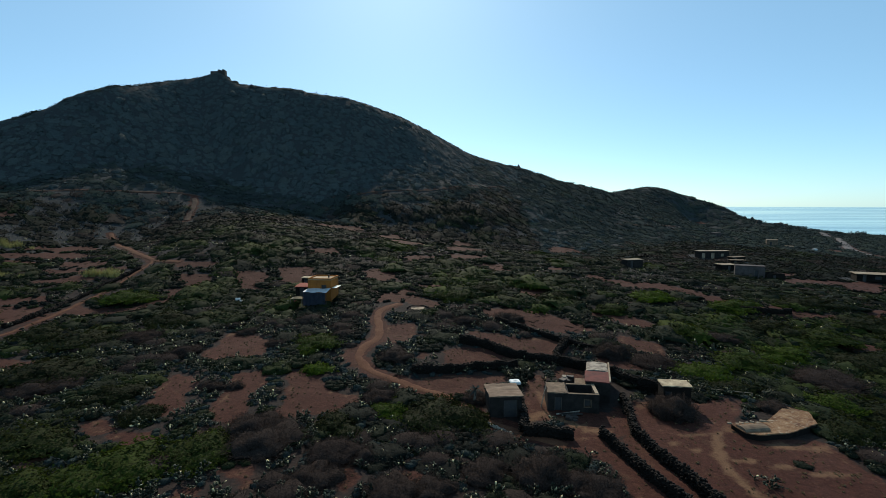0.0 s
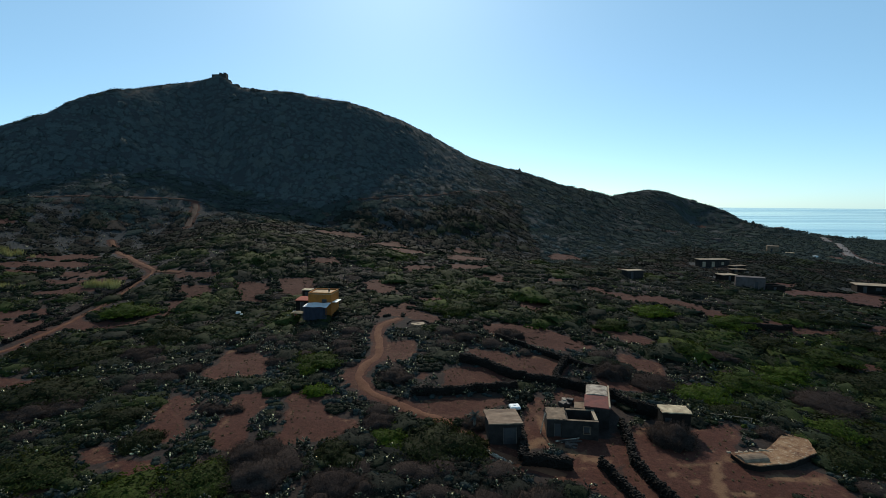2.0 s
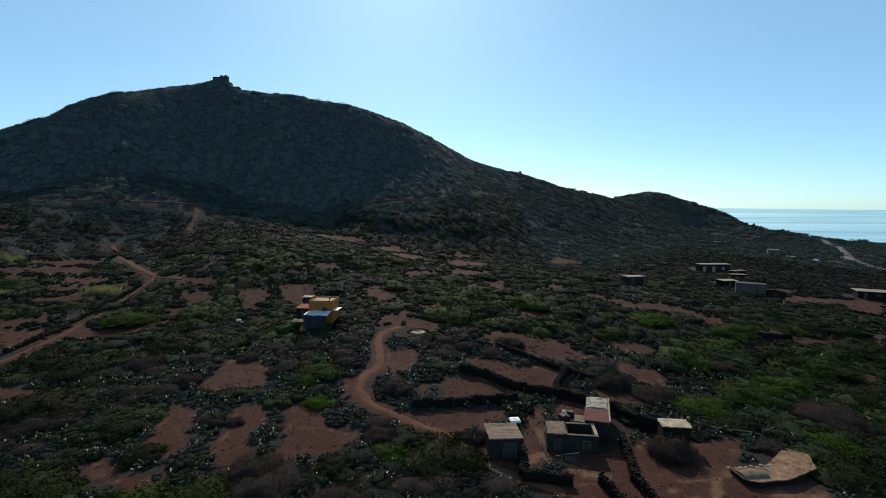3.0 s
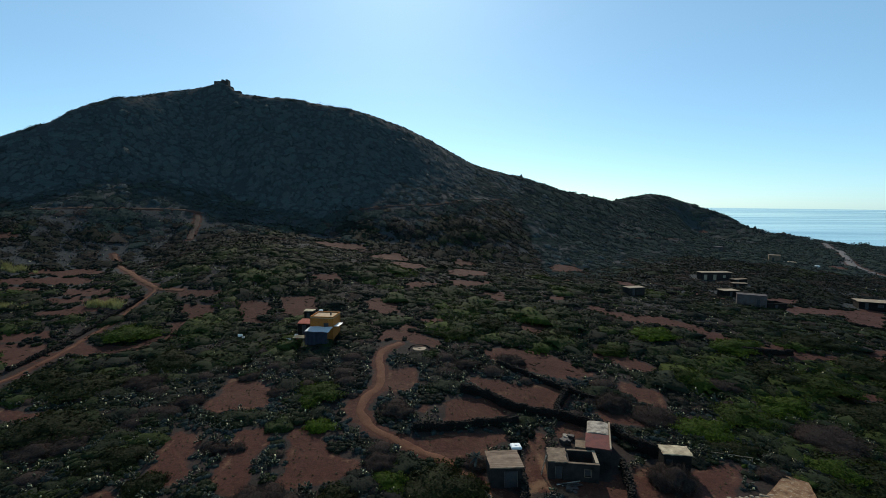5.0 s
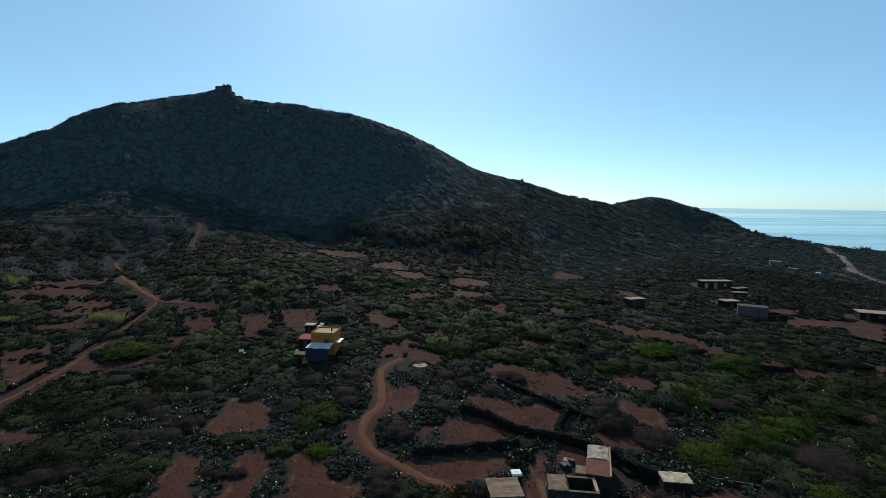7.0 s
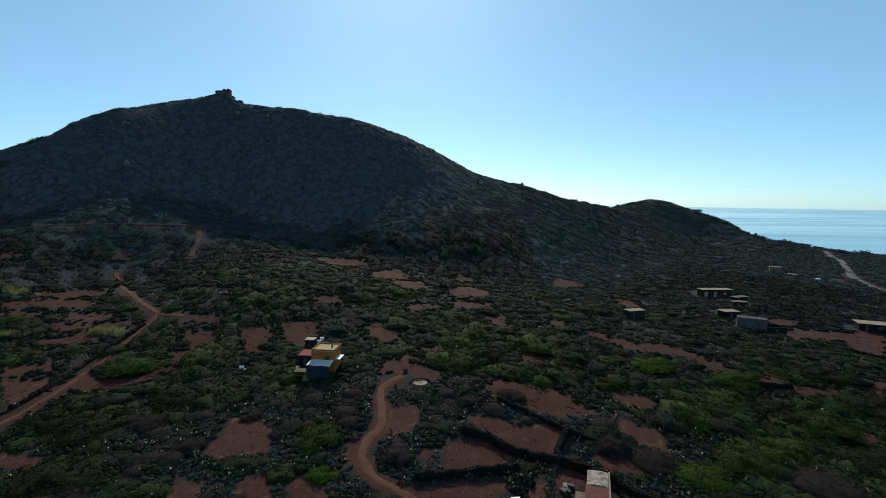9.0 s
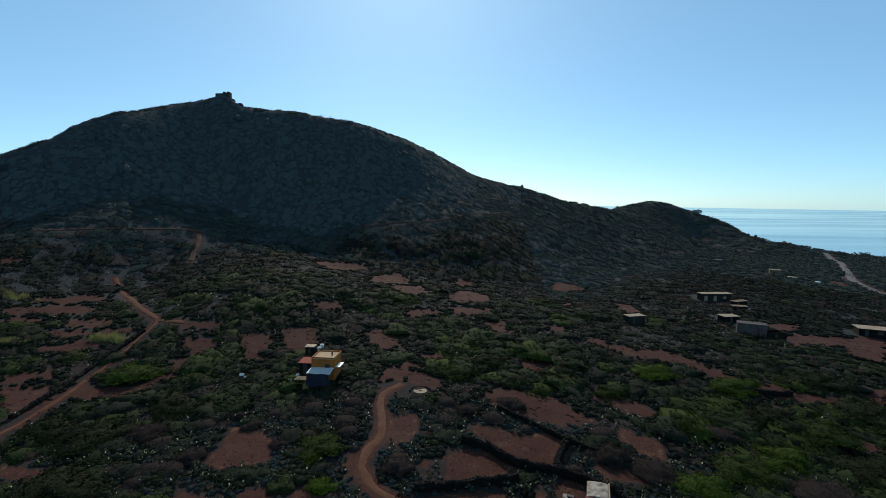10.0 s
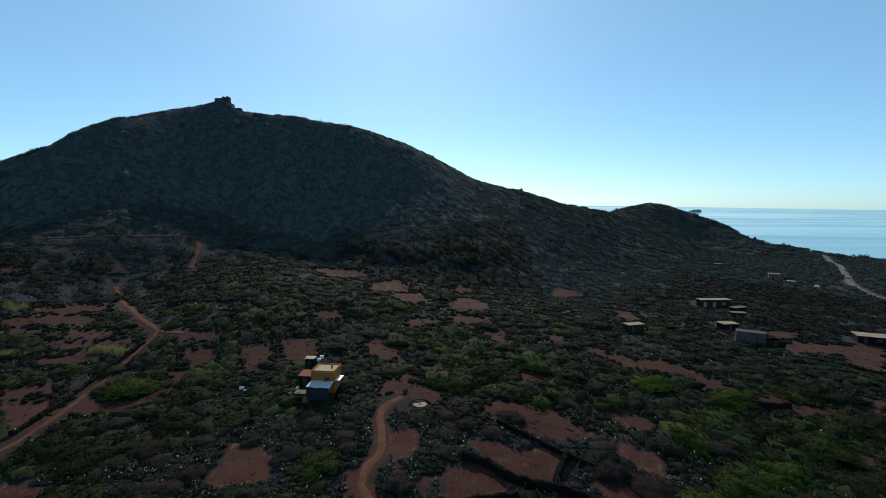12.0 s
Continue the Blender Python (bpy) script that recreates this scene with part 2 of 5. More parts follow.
# ---- the lie of the land ----
# crest of the volcanic hill and the ridge down to the coast: x, y, height, steepness, breadth of the steep upper face
CREST_HILL = [(-215, 165, 30, 0.66, 40), (-178, 205, 51.5, 0.7, 60), (-164, 217, 60, 0.77, 70), (-158, 228, 68.5, 0.79, 78), (-152, 242, 75.6, 0.8, 80),
              (-147, 257, 79.6, 0.79, 80), (-140, 272, 85.3, 0.79, 80), (-129.6, 284, 89.8, 0.79, 80), (-110.8, 285.5, 87.1, 0.79, 80), (-91, 286, 85.2, 0.81, 78),
              (-76.5, 289, 84.5, 0.82, 72), (-63, 290, 82.1, 0.82, 66), (-50.5, 293, 80.6, 0.82, 58), (-39.5, 298, 78.8, 0.82, 50), (-25, 304, 74.2, 0.79, 42),
              (-13, 315, 70.8, 0.76, 36), (0, 324, 64.8, 0.72, 30), (15, 329, 57.6, 0.67, 25)]
CREST_COAST = [(28, 332, 51.8, 0.62, 22), (45, 342, 48.5, 0.58, 20), (63, 350, 45.2, 0.54, 18), (80, 357, 40.0, 0.5, 16), (95, 362, 36.2, 0.48, 15),
              (120, 380, 32.6, 0.46, 15), (153, 424, 28.5, 0.42, 18), (200, 490, 34, 0.4, 25), (222, 505, 37.4, 0.38, 30), (240, 505, 34, 0.38, 30),
              (262, 502, 28, 0.38, 30), (278, 481, 20, 0.36, 30), (284, 447, 7.5, 0.34, 30), (293, 420, 4, 0.3, 30), (325, 420, -0.5, 0.2, 30),
              (352, 416, -3, 0.2, 30), (372, 400, -7, 0.2, 30)]
# broad swells of the plain: x, y, radius, height
SWELLS_FAR = [(-120, 160, 50, 2), (-60, 137, 28, 4.2), (-80, 95, 45, -0.1), (-20, 105, 45, -4.1), (-20, 165, 45, 11.2),
              (30, 140, 45, 4.7), (40, 195, 50, -2.7), (60, 100, 45, 3.3), (95, 140, 45, -0.9), (110, 195, 55, 5.5),
              (170, 260, 60, -0.2), (135, 330, 45, 15.1), (220, 340, 70, 3.3), (-50, 55, 50, -2.8), (0, 45, 50, 4.9),
              (45, 55, 45, -8.7), (100, 70, 60, 1.8), (170, 150, 70, -3.3)]
SWELLS_NEAR = [(-180, 110, 70, 13.9), (-20, 210, 45, -6.3), (40, 260, 50, 9.6), (-100, 190, 50, 46.3), (-95, 125, 35, -1.9),
              (-12, 92, 28, 4.4), (18, 98, 28, -0.3), (36, 78, 30, 1.6), (36, 46, 22, 2.6), (-65, 78, 30, 3),
              (-30, 48, 28, 1.1), (-130, 168, 35, -0.5), (-92, 178, 32, -18.4), (-100, 148, 30, -10.2), (-55, 170, 35, -3.9)]


def crest_line():
    rows = np.array(CREST_HILL + CREST_COAST, float)
    out = []
    for p, q in zip(rows[:-1], rows[1:]):
        k = max(2, int(math.hypot(*(q - p)[:2]) / 3))
        out += [p + (q - p) * i / k for i in range(k)]
    return np.array(out + [rows[-1]])


CREST = crest_line()
# small humps of the crest: x, y, radius, height
KNOBS = [(-118.2, 286, 5.0, 4.8), (236, 507, 14, 1.0)]


def wavy(x, y, f, s):
    """Cheap smooth noise, about -1 to 1, of wavelength 1 / f."""
    f = f * 6.283
    return (np.sin(x * f + 1.7 * np.sin(y * f * 0.63 + s) + s) * np.cos(y * f * 0.91 + 1.3 * np.sin(x * f * 0.57 + 2 * s)) +
            0.5 * np.sin((x + y) * f * 1.9 + 3 * s) * np.cos((x - y) * f * 1.7 + s)) / 1.3


def land_parts(x, y):
    far = np.hypot(x, y)
    z = -3.0 - 0.008 * np.clip(far - 150, 0, None)
    for cx, cy, r, h in SWELLS_FAR + SWELLS_NEAR:
        z = z + h * np.exp(-((x - cx) ** 2 + (y - cy) ** 2) / (2 * (0.85 * r) ** 2))
    # height and slope of the nearest stretch of crest, blended along it
    near, top, lean, wide, weight = np.full(np.shape(x), 1e12), 0.0, 0.0, 0.0, 0.0
    for cx, cy, cz, m, b in CREST:
        d2 = (x - cx) ** 2 + (y - cy) ** 2 + 9.0
        w = 1.0 / d2 ** 3
        near = np.minimum(near, d2)
        top, lean, wide, weight = top + w * cz, lean + w * m, wide + w * b, weight + w
    top, lean, wide = top / weight, lean / weight, wide / weight
    d = np.sqrt(near + 16) - 5.0
    # steep upper face, then a gentler apron
    past = 0.5 * (d - wide + np.sqrt((d - wide) ** 2 + 150))
    hill = top - lean * (d - past) - np.minimum(0.44, lean) * past
    for cx, cy, r, h in KNOBS:
        hill = hill + h * np.exp(-((x - cx) ** 2 + (y - cy) ** 2) / (2 * r * r))
    return z, hill, far


def land(x, y):
    """Height of the bare ground."""
    x, y = np.asarray(x, float), np.asarray(y, float)
    z, hill, far = land_parts(x, y)
    d = np.clip(0.5 + 0.5 * (hill - z) / 14.0, 0, 1)
    h = z * (1 - d) + hill * d + 7.0 * d * (1 - d) - 0.3 * np.clip(far - 600, 0, None)
    # the land breaks off to the sea along the eastern shore
    h = h - 0.45 * np.clip((x - 326) * 0.555 + (y - 414) * 0.832, 0, None) * np.clip((x - 290) / 30, 0, 1)
    rough = np.clip((hill - z) / 25, 0, 1)
    return h + rough * (0.4 * wavy(x, y, 1 / 61, 0.4) + 0.1 * wavy(x, y, 1 / 17, 2.1)) + 0.10 * wavy(x, y, 1 / 9, 1.1)


def on_hill(x, y):
    """True above the line of the foot tracks, and on the ridge by the coast."""
    foot = np.interp(x, (-190, -149, -129, -113, -104, -89, -45, -11, 8, 27, 44), (166, 173, 171, 176, 181, 188, 208, 225, 238, 262, 282))
    z, hill, _ = land_parts(x, y)
    return np.where(x < 44, y > foot, hill > z - 5.0)


def ground_z(x, y):
    return float(land(np.array([x]), np.array([y]))[0])


# ---- bare fields, tracks, road: outlines in plan ----
FIELDS = []


def field(*corners):
    FIELDS.append(np.array(corners))


field((10.7, 57.1), (12.6, 63.4), (14.2, 63.6), (13.3, 59.1), (12.9, 55.1), (19.1, 52.2), (21.5, 55.2), (20.5, 49.7), (16.8, 47.6), (13.8, 47.1), (14.3, 50.8), (9.9, 51.4))
field((3.1, 55.1), (5.4, 51.9), (8.9, 49.3), (8.8, 47.1), (13.8, 46.8), (16.6, 47.7), (17.9, 44.5), (19.4, 36.9), (16.2, 36.8), (15.7, 41.6), (14.1, 44.4), (10.3, 46.5), (6.3, 49.8), (3.6, 52.3))
field((23.2, 55.3), (31.0, 55.6), (37.2, 58.0), (31.7, 51.1), (32.8, 47.4), (39.3, 47.4), (38.2, 44.0))
field((23.2, 55.3), (38.2, 44.0), (39.1, 40.5), (36.9, 36.6), (22.5, 36.2), (21.8, 41.6), (21.0, 47.9))
field((18.4, 47.9), (19.9, 48.9), (22.0, 36.8), (19.5, 36.8))
field((-1.8, 60.7), (2.1, 62.2), (8.1, 62.9), (9.4, 61.9), (5.4, 58.4), (1.9, 56.9), (-0.4, 57.0))
field((1.7, 71.0), (3.0, 72.2), (7.7, 72.5), (11.0, 69.3), (9.4, 67.0), (2.3, 64.9), (0.9, 65.7))
field((4.6, 78.3), (7.5, 79.6), (11.8, 77.5), (17.5, 78.4), (21.5, 77.9), (18.3, 72.6), (14.6, 73.2), (8.0, 75.5))
field((8.6, 73.4), (11.5, 70.6), (17.0, 68.8), (20.6, 75.2), (17.2, 77.8), (12.5, 76.8))
field((-7.3, 80.2), (-3.7, 81.9), (-3.1, 76.9), (-5.9, 73.0), (-8.1, 74.1))
field((-2.1, 71.5), (-1.0, 70.5), (-1.0, 65.5), (-1.9, 64.5))
field((16.6, 65.8), (20.6, 67.2), (19.2, 62.7), (15.7, 62.4))
field((249, 457), (251, 450), (246, 440), (243, 443))
field((-128.3, 148.2), (-123.0, 151.3), (-122.2, 148.6), (-126.0, 145.4))
field((-108.9, 134.2), (-95.4, 141.8), (-90.3, 135.9), (-99.5, 132.7), (-107.0, 131.9))
field((-108.4, 125.6), (-99.7, 130.9), (-90.8, 132.5), (-87.2, 127.1), (-97.8, 124.6), (-104.7, 121.3))
field((-103.9, 118.8), (-96.0, 122.3), (-93.9, 119.2), (-101.8, 116.3))
field((-91.2, 121.6), (-79.1, 121.5), (-76.7, 116.9), (-86.0, 116.0))
field((-90.6, 114.3), (-69.6, 114.6), (-70.5, 111.0), (-88.0, 111.7))
field((-84.9, 105.0), (-80.0, 107.5), (-74.3, 111.0), (-71.4, 107.3), (-74.9, 103.8), (-82.4, 102.8))
field((-82.1, 93.0), (-77.2, 94.8), (-73.7, 95.5), (-71.3, 92.6), (-76.0, 90.6), (-79.3, 89.7))
field((-78.1, 88.3), (-69.4, 89.9), (-67.2, 85.7), (-68.4, 80.8), (-69.9, 78.7))
field((-65.0, 85.8), (-57.1, 86.2), (-53.0, 89.3), (-51.1, 96.3), (-52.3, 102.2), (-54.8, 104.2), (-52.7, 96.9), (-55.0, 91.7), (-59.6, 90.1), (-65.6, 90.0))
field((-61.3, 118.1), (-51.4, 119.4), (-50.9, 116.3), (-59.0, 115.1))
field((-57.8, 111.7), (-49.6, 111.3), (-49.1, 105.1), (-52.4, 105.9))
field((-45.8, 114.3), (-38.4, 114.2), (-35.4, 103.2), (-40.1, 104.0), (-42.8, 107.5))
field((-36.4, 118.2), (-29.3, 119.7), (-26.4, 108.3), (-28.5, 106.6), (-32.8, 107.8))
field((-60.0, 67.0), (-53.6, 65.8), (-51.6, 64.4), (-57.6, 64.2))
field((-44.2, 184.1), (-28.8, 190.0), (-24.9, 184.6), (-37.2, 168.7))
field((-23.6, 174.6), (-14.2, 185.4), (-8.2, 180.4), (-9.4, 167.0), (-19.4, 154.9))
field((-13.6, 155.3), (-4.9, 171.0), (-2.3, 151.6), (-10.3, 146.6))
field((6.1, 187.0), (15.4, 189.0), (10.8, 178.4))
field((7.9, 170.6), (15.3, 173.3), (17.0, 156.3), (14.9, 146.7), (3.8, 143.7), (4.0, 152.7))
field((-8.5, 133.4), (-1.2, 136.6), (0.7, 132.6), (-5.6, 129.6))
field((4.4, 138.4), (16.2, 140.9), (15.7, 135.9), (5.1, 132.7))
field((11.3, 129.8), (18.3, 128.2), (19.0, 120.7), (15.7, 121.3))
field((45.5, 199.9), (60.6, 208.5), (60.2, 197.3), (45.8, 189.5))
field((42.3, 169.9), (45.1, 161.7), (40.5, 150.4))
field((25.4, 127.5), (35.2, 127.5), (33.4, 124.0))
field((-33.7, 133.2), (-26.4, 135.6), (-24.3, 131.6), (-30.5, 129.0))
field((-17.0, 117.9), (-12.7, 120.3), (-9.1, 115.7), (-8.0, 110.8), (-10.1, 108.8), (-15.5, 113.0))
field((18.5, 108.0), (24.6, 107.9), (25.3, 104.5), (22.7, 99.7), (17.9, 100.6))
field((-4.0, 106.7), (2.7, 107.4), (3.3, 105.3), (-1.7, 103.3))
field((-10.6, 98.3), (-4.6, 103.1), (-3.0, 96.7), (0.9, 93.4), (0.9, 90.9), (-2.9, 91.6), (-5.6, 94.4), (-10.8, 93.8))
field((8.5, 90.4), (13.3, 93.0), (19.6, 91.6), (23.7, 87.5), (27.1, 84.6), (26.4, 82.2), (21.3, 80.7), (16.1, 83.3), (11.0, 85.4))
field((63.4, 171.0), (67.4, 169.1), (66.0, 154.7), (58.0, 148.2))
field((39.1, 121.9), (42.2, 116.0), (52.4, 113.2), (58.4, 109.2), (63.2, 99.5), (70.7, 98.0), (73.1, 95.5), (78.8, 92.4), (76.7, 89.8), (70.6, 92.1), (61.0, 93.8), (59.2, 97.4), (56.1, 104.8), (50.2, 108.2), (42.0, 111.1), (37.6, 117.2))
field((60.9, 91.6), (63.5, 89.5), (61.4, 86.4), (59.2, 87.0))
field((61.8, 85.2), (65.7, 86.4), (61.8, 81.1), (60.1, 81.1))
field((102.8, 150.6), (117.3, 155.5), (107.5, 143.9), (99.9, 141.9))
field((98.4, 135.5), (110.0, 141.7), (120.2, 141.6), (133.2, 144.6), (130.4, 138.2), (110.7, 117.1), (104.1, 118.4), (110.2, 129.7), (102.7, 130.9), (94.2, 127.1))
field((30.3, 93.9), (33.8, 92.6), (38.0, 88.4), (39.7, 85.1), (38.1, 83.0), (34.3, 86.9), (29.4, 91.2))
field((30.8, 80.8), (33.6, 79.1), (36.2, 77.3), (34.4, 71.9), (33.0, 72.7), (30.6, 76.0))
field((22.9, 70.5), (27.4, 69.1), (31.6, 67.3), (23.6, 66.8))
field((65.9, 79.6), (71.2, 80.2), (73.5, 77.0), (66.7, 76.4))
field((85.7, 95.5), (93.9, 99.1), (85.6, 90.2), (83.2, 91.2))
field((206.7, 255.6), (212.5, 247.4), (200.7, 235.5))
field((81.2, 154.3), (85.7, 154.8), (77.2, 143.1))
field((86.9, 149.0), (87.3, 146.3), (81.0, 136.5))
field((-33.8, 62.2), (-31.9, 61.1), (-29.8, 60.4), (-28.5, 57.6), (-28.6, 55.3), (-26.9, 50.6), (-28.7, 50.7), (-30.8, 52.1), (-31.7, 54.4), (-32.0, 56.9), (-32.4, 59.3))
field((-25.2, 61.3), (-21.4, 62.6), (-20.6, 59.0), (-21.2, 55.8), (-20.6, 52.8), (-19.7, 48.5), (-21.1, 48.7), (-23.2, 49.5), (-24.2, 52.1), (-23.5, 54.4), (-23.9, 57.3))
field((-18.6, 62.6), (-15.3, 62.5), (-13.6, 58.6), (-11.8, 55.8), (-8.7, 55.0), (-9.4, 53.0), (-12.6, 50.9), (-14.7, 50.0), (-16.7, 50.3), (-16.6, 53.5), (-17.0, 56.8))
field((-32.1, 77.7), (-26.3, 74.8), (-24.2, 71.9), (-23.7, 67.9), (-27.3, 67.6), (-31.5, 66.6), (-32.7, 68.0), (-31.7, 72.5))
field((-35.6, 49.3), (-31.9, 48.0), (-28.7, 46.4), (-25.9, 45.5), (-25.1, 44.5), (-25.8, 43.2), (-28.1, 44.1), (-30.7, 46.2), (-33.4, 47.1))
field((-32.5, 43.2), (-33.4, 42.4), (-34.5, 40.7), (-34.4, 38.9), (-35.3, 39.8), (-35.3, 41.4), (-34.2, 43.1))
field((-20.1, 36.3), (-20.0, 37.8), (-19.0, 38.1), (-18.4, 36.2))
field((-19.0, 42.2), (-18.3, 42.7), (-15.6, 40.2), (-15.2, 38.5), (-15.2, 37.2), (-15.7, 36.9), (-15.8, 38.9), (-17.3, 39.8))
field((-10.5, 38.8), (-9.9, 39.4), (-9.7, 37.4))
field((-8.7, 40.0), (-7.3, 41.1), (-6.3, 39.3), (-6.9, 37.4), (-8.2, 38.8))
field((-3.8, 40.8), (-2.6, 40.4), (-1.6, 39.3), (0.7, 37.8), (1.1, 36.9), (-2.4, 36.8), (-3.0, 38.8))
field((-13.1, 69.6), (-10.8, 71.7), (-10.6, 63.8), (-12.0, 65.4))
field((31.0, 80.9), (35.7, 77.5), (34.2, 73.2), (29.7, 76.4))

TRACKS = {
    "track": (1.75, [(12.5, 45.6), (8.0, 48.2), (4.7, 51.0), (3.1, 54.4), (0.6, 56.5), (-1.8, 57.7), (-3.9, 59.6), (-5.8, 61.0), (-8.1, 62.5), (-10.0, 65.8), (-10.7, 68.2), (-10.0, 71.9), (-8.8, 74.8), (-9.0, 79.8), (-9.8, 84.2), (-9.4, 88.6), (-6.5, 92.2)]),
    "farm_track": (0.8, [(-72, 123.5), (-67.0, 118.6), (-66.4, 109.6), (-65.9, 100.6), (-65.8, 94.0), (-65.4, 86.4), (-65.5, 80.5), (-65.9, 76.4), (-67, 72), (-70, 66)]),
    "bank_track": (1.7, [(-98.8, 154.0), (-94.0, 148.0), (-84.2, 136.9), (-76, 127.5), (-71.6, 123.3), (-66.1, 119.1), (-60, 118)]),
    "hill_track": (2.2, [(-88.8, 187.5), (-86.7, 182.7), (-85.0, 175.8), (-83.4, 169.7)]),
    "foot_track": (0.7, [(-190, 150), (-142.8, 165.8), (-127.9, 170.2), (-113.8, 177.6), (-93.8, 188.9), (-87.4, 189.7)]),
    "slope_track": (0.5, [(-44.9, 208.4), (-36.0, 212.9), (-11.5, 225.4), (8.2, 238.0), (27.1, 262.5), (43.9, 281.6)]),
    "spur_track": (1.6, [(90.6, 280.1), (102.2, 280.3), (123.9, 288.8), (148.9, 298.0)]),
    "coast_road": (4.6, [(318.4, 394.3), (281.2, 335.6), (239.2, 279.3), (223.2, 257.5), (213.2, 236.9), (209.6, 221.1), (220, 190), (260, 150)]),
}


# paler paths trodden across the bare yard
WORN = [(0.5, [(22.5, 48.5), (26, 48.0), (31, 48.6)]), (0.5, [(23, 46), (28, 43.2), (34, 41.2), (40, 40.5)]), (0.8, [(28.5, 48), (26.6, 44.5), (25.6, 41), (26.5, 36)]),
        (0.45, [(12, 52.5), (12.6, 56.5), (13.2, 62)]), (0.9, [(9.5, 50.5), (11.5, 52.6), (15, 49.5), (17, 48.2)]), (0.5, [(31, 46.5), (36, 45.6), (41, 47)])]


def inside(x, y, poly):
    hit = np.zeros(x.shape, bool)
    for (x0, y0), (x1, y1) in zip(poly, np.roll(poly, -1, axis=0)):
        if y0 != y1:
            hit ^= ((y0 > y) != (y1 > y)) & (x < (x1 - x0) * (y - y0) / (y1 - y0) + x0)
    return hit


def line_distance(x, y, pts):
    best = np.full(x.shape, 1e9)
    for (x0, y0), (x1, y1) in zip(pts[:-1], pts[1:]):
        dx, dy = x1 - x0, y1 - y0
        u = np.clip(((x - x0) * dx + (y - y0) * dy) / (dx * dx + dy * dy), 0, 1)
        best = np.minimum(best, np.hypot(x - x0 - u * dx, y - y0 - u * dy))
    return best


def bare(x, y, grow=0.0):
    """Where no scrub grows: 1 in a field or on a track."""
    jx, jy = x + 0.5 * wavy(x, y, 1 / 5, 0.3), y + 0.7 * wavy(x, y, 1 / 4, 1.9)
    far = np.clip((np.hypot(x, y) - 80) / 90, 0, 1)
    jx, jy = jx + far * 1.1 * wavy(x, y, 1 / 12, 2.4), jy + far * 1.6 * wavy(x, y, 1 / 14, 0.9)
    hit = np.zeros(x.shape, bool)
    for f in FIELDS:
        lo, hi = f.min(0) - 2, f.max(0) + 2
        near = (jx > lo[0]) & (jx < hi[0]) & (jy > lo[1]) & (jy < hi[1])
        if near.any():
            hit[near] |= inside(jx[near], jy[near], f)
    for w, pts in TRACKS.values():
        hit |= line_distance(x, y, pts) < w / 2 + grow + (0.2 if w < 1.6 else 0.1)
    return hit


# ---- mesh helpers ----
def mesh_object(name, verts, faces, mat, smooth=False, tone=None):
    """faces: an (n, 3) or (n, 4) array of corners."""
    me = bpy.data.meshes.new(name)
    verts, faces = np.asarray(verts, np.float32), np.asarray(faces, np.int32)
    k = faces.shape[1]
    me.vertices.add(len(verts))
    me.vertices.foreach_set("co", verts.ravel())
    me.loops.add(faces.size)
    me.loops.foreach_set("vertex_index", faces.ravel())
    me.polygons.add(len(faces))
    me.polygons.foreach_set("loop_start", np.arange(0, faces.size, k, dtype=np.int32))
    if smooth:
        me.polygons.foreach_set("use_smooth", np.ones(len(faces), bool))
    me.update(calc_edges=True)
    if tone is not None:
        me.attributes.new("tone", "FLOAT", "POINT").data.foreach_set("value", np.asarray(tone, np.float32))
    me.materials.append(mat)
    return new(name, me)


def part(name, bm, mat, parent, label=""):
    """Links a bmesh as one mesh object under a thing or a part."""
    me = bpy.data.meshes.new(name)
    bm.to_mesh(me)
    bm.free()
    me.materials.append(mat)
    ob = new(name, me)
    ob.parent = parent
    return tagged(ob, label)


def thing(name, x, y, turn, label, category, group="", z=None, sink=0.15):
    """An empty at the base of a thing, on the ground."""
    ob = new(name)
    ob.matrix_world = pose(x, y, (ground_z(x, y) - sink) if z is None else z, 0, 0, turn)
    return tagged(ob, label, category, group)


def box(bm, x0, x1, y0, y1, z0, z1, bevel=0.03, jitter=0.0):
    """A box with worn edges, added to bm."""
    vs = [bm.verts.new((x + random.uniform(-jitter, jitter), y + random.uniform(-jitter, jitter), z + random.uniform(-jitter, jitter)))
          for z in (z0, z1) for y in (y0, y1) for x in (x0, x1)]
    fs = [bm.faces.new([vs[i] for i in f]) for f in ((0, 2, 3, 1), (4, 5, 7, 6), (0, 1, 5, 4), (2, 6, 7, 3), (1, 3, 7, 5), (0, 4, 6, 2))]
    if bevel:
        edges = list({ed for f in fs for ed in f.edges})
        bmesh.ops.bevel(bm, geom=edges, offset=bevel, segments=1, affect="EDGES")
    return bm


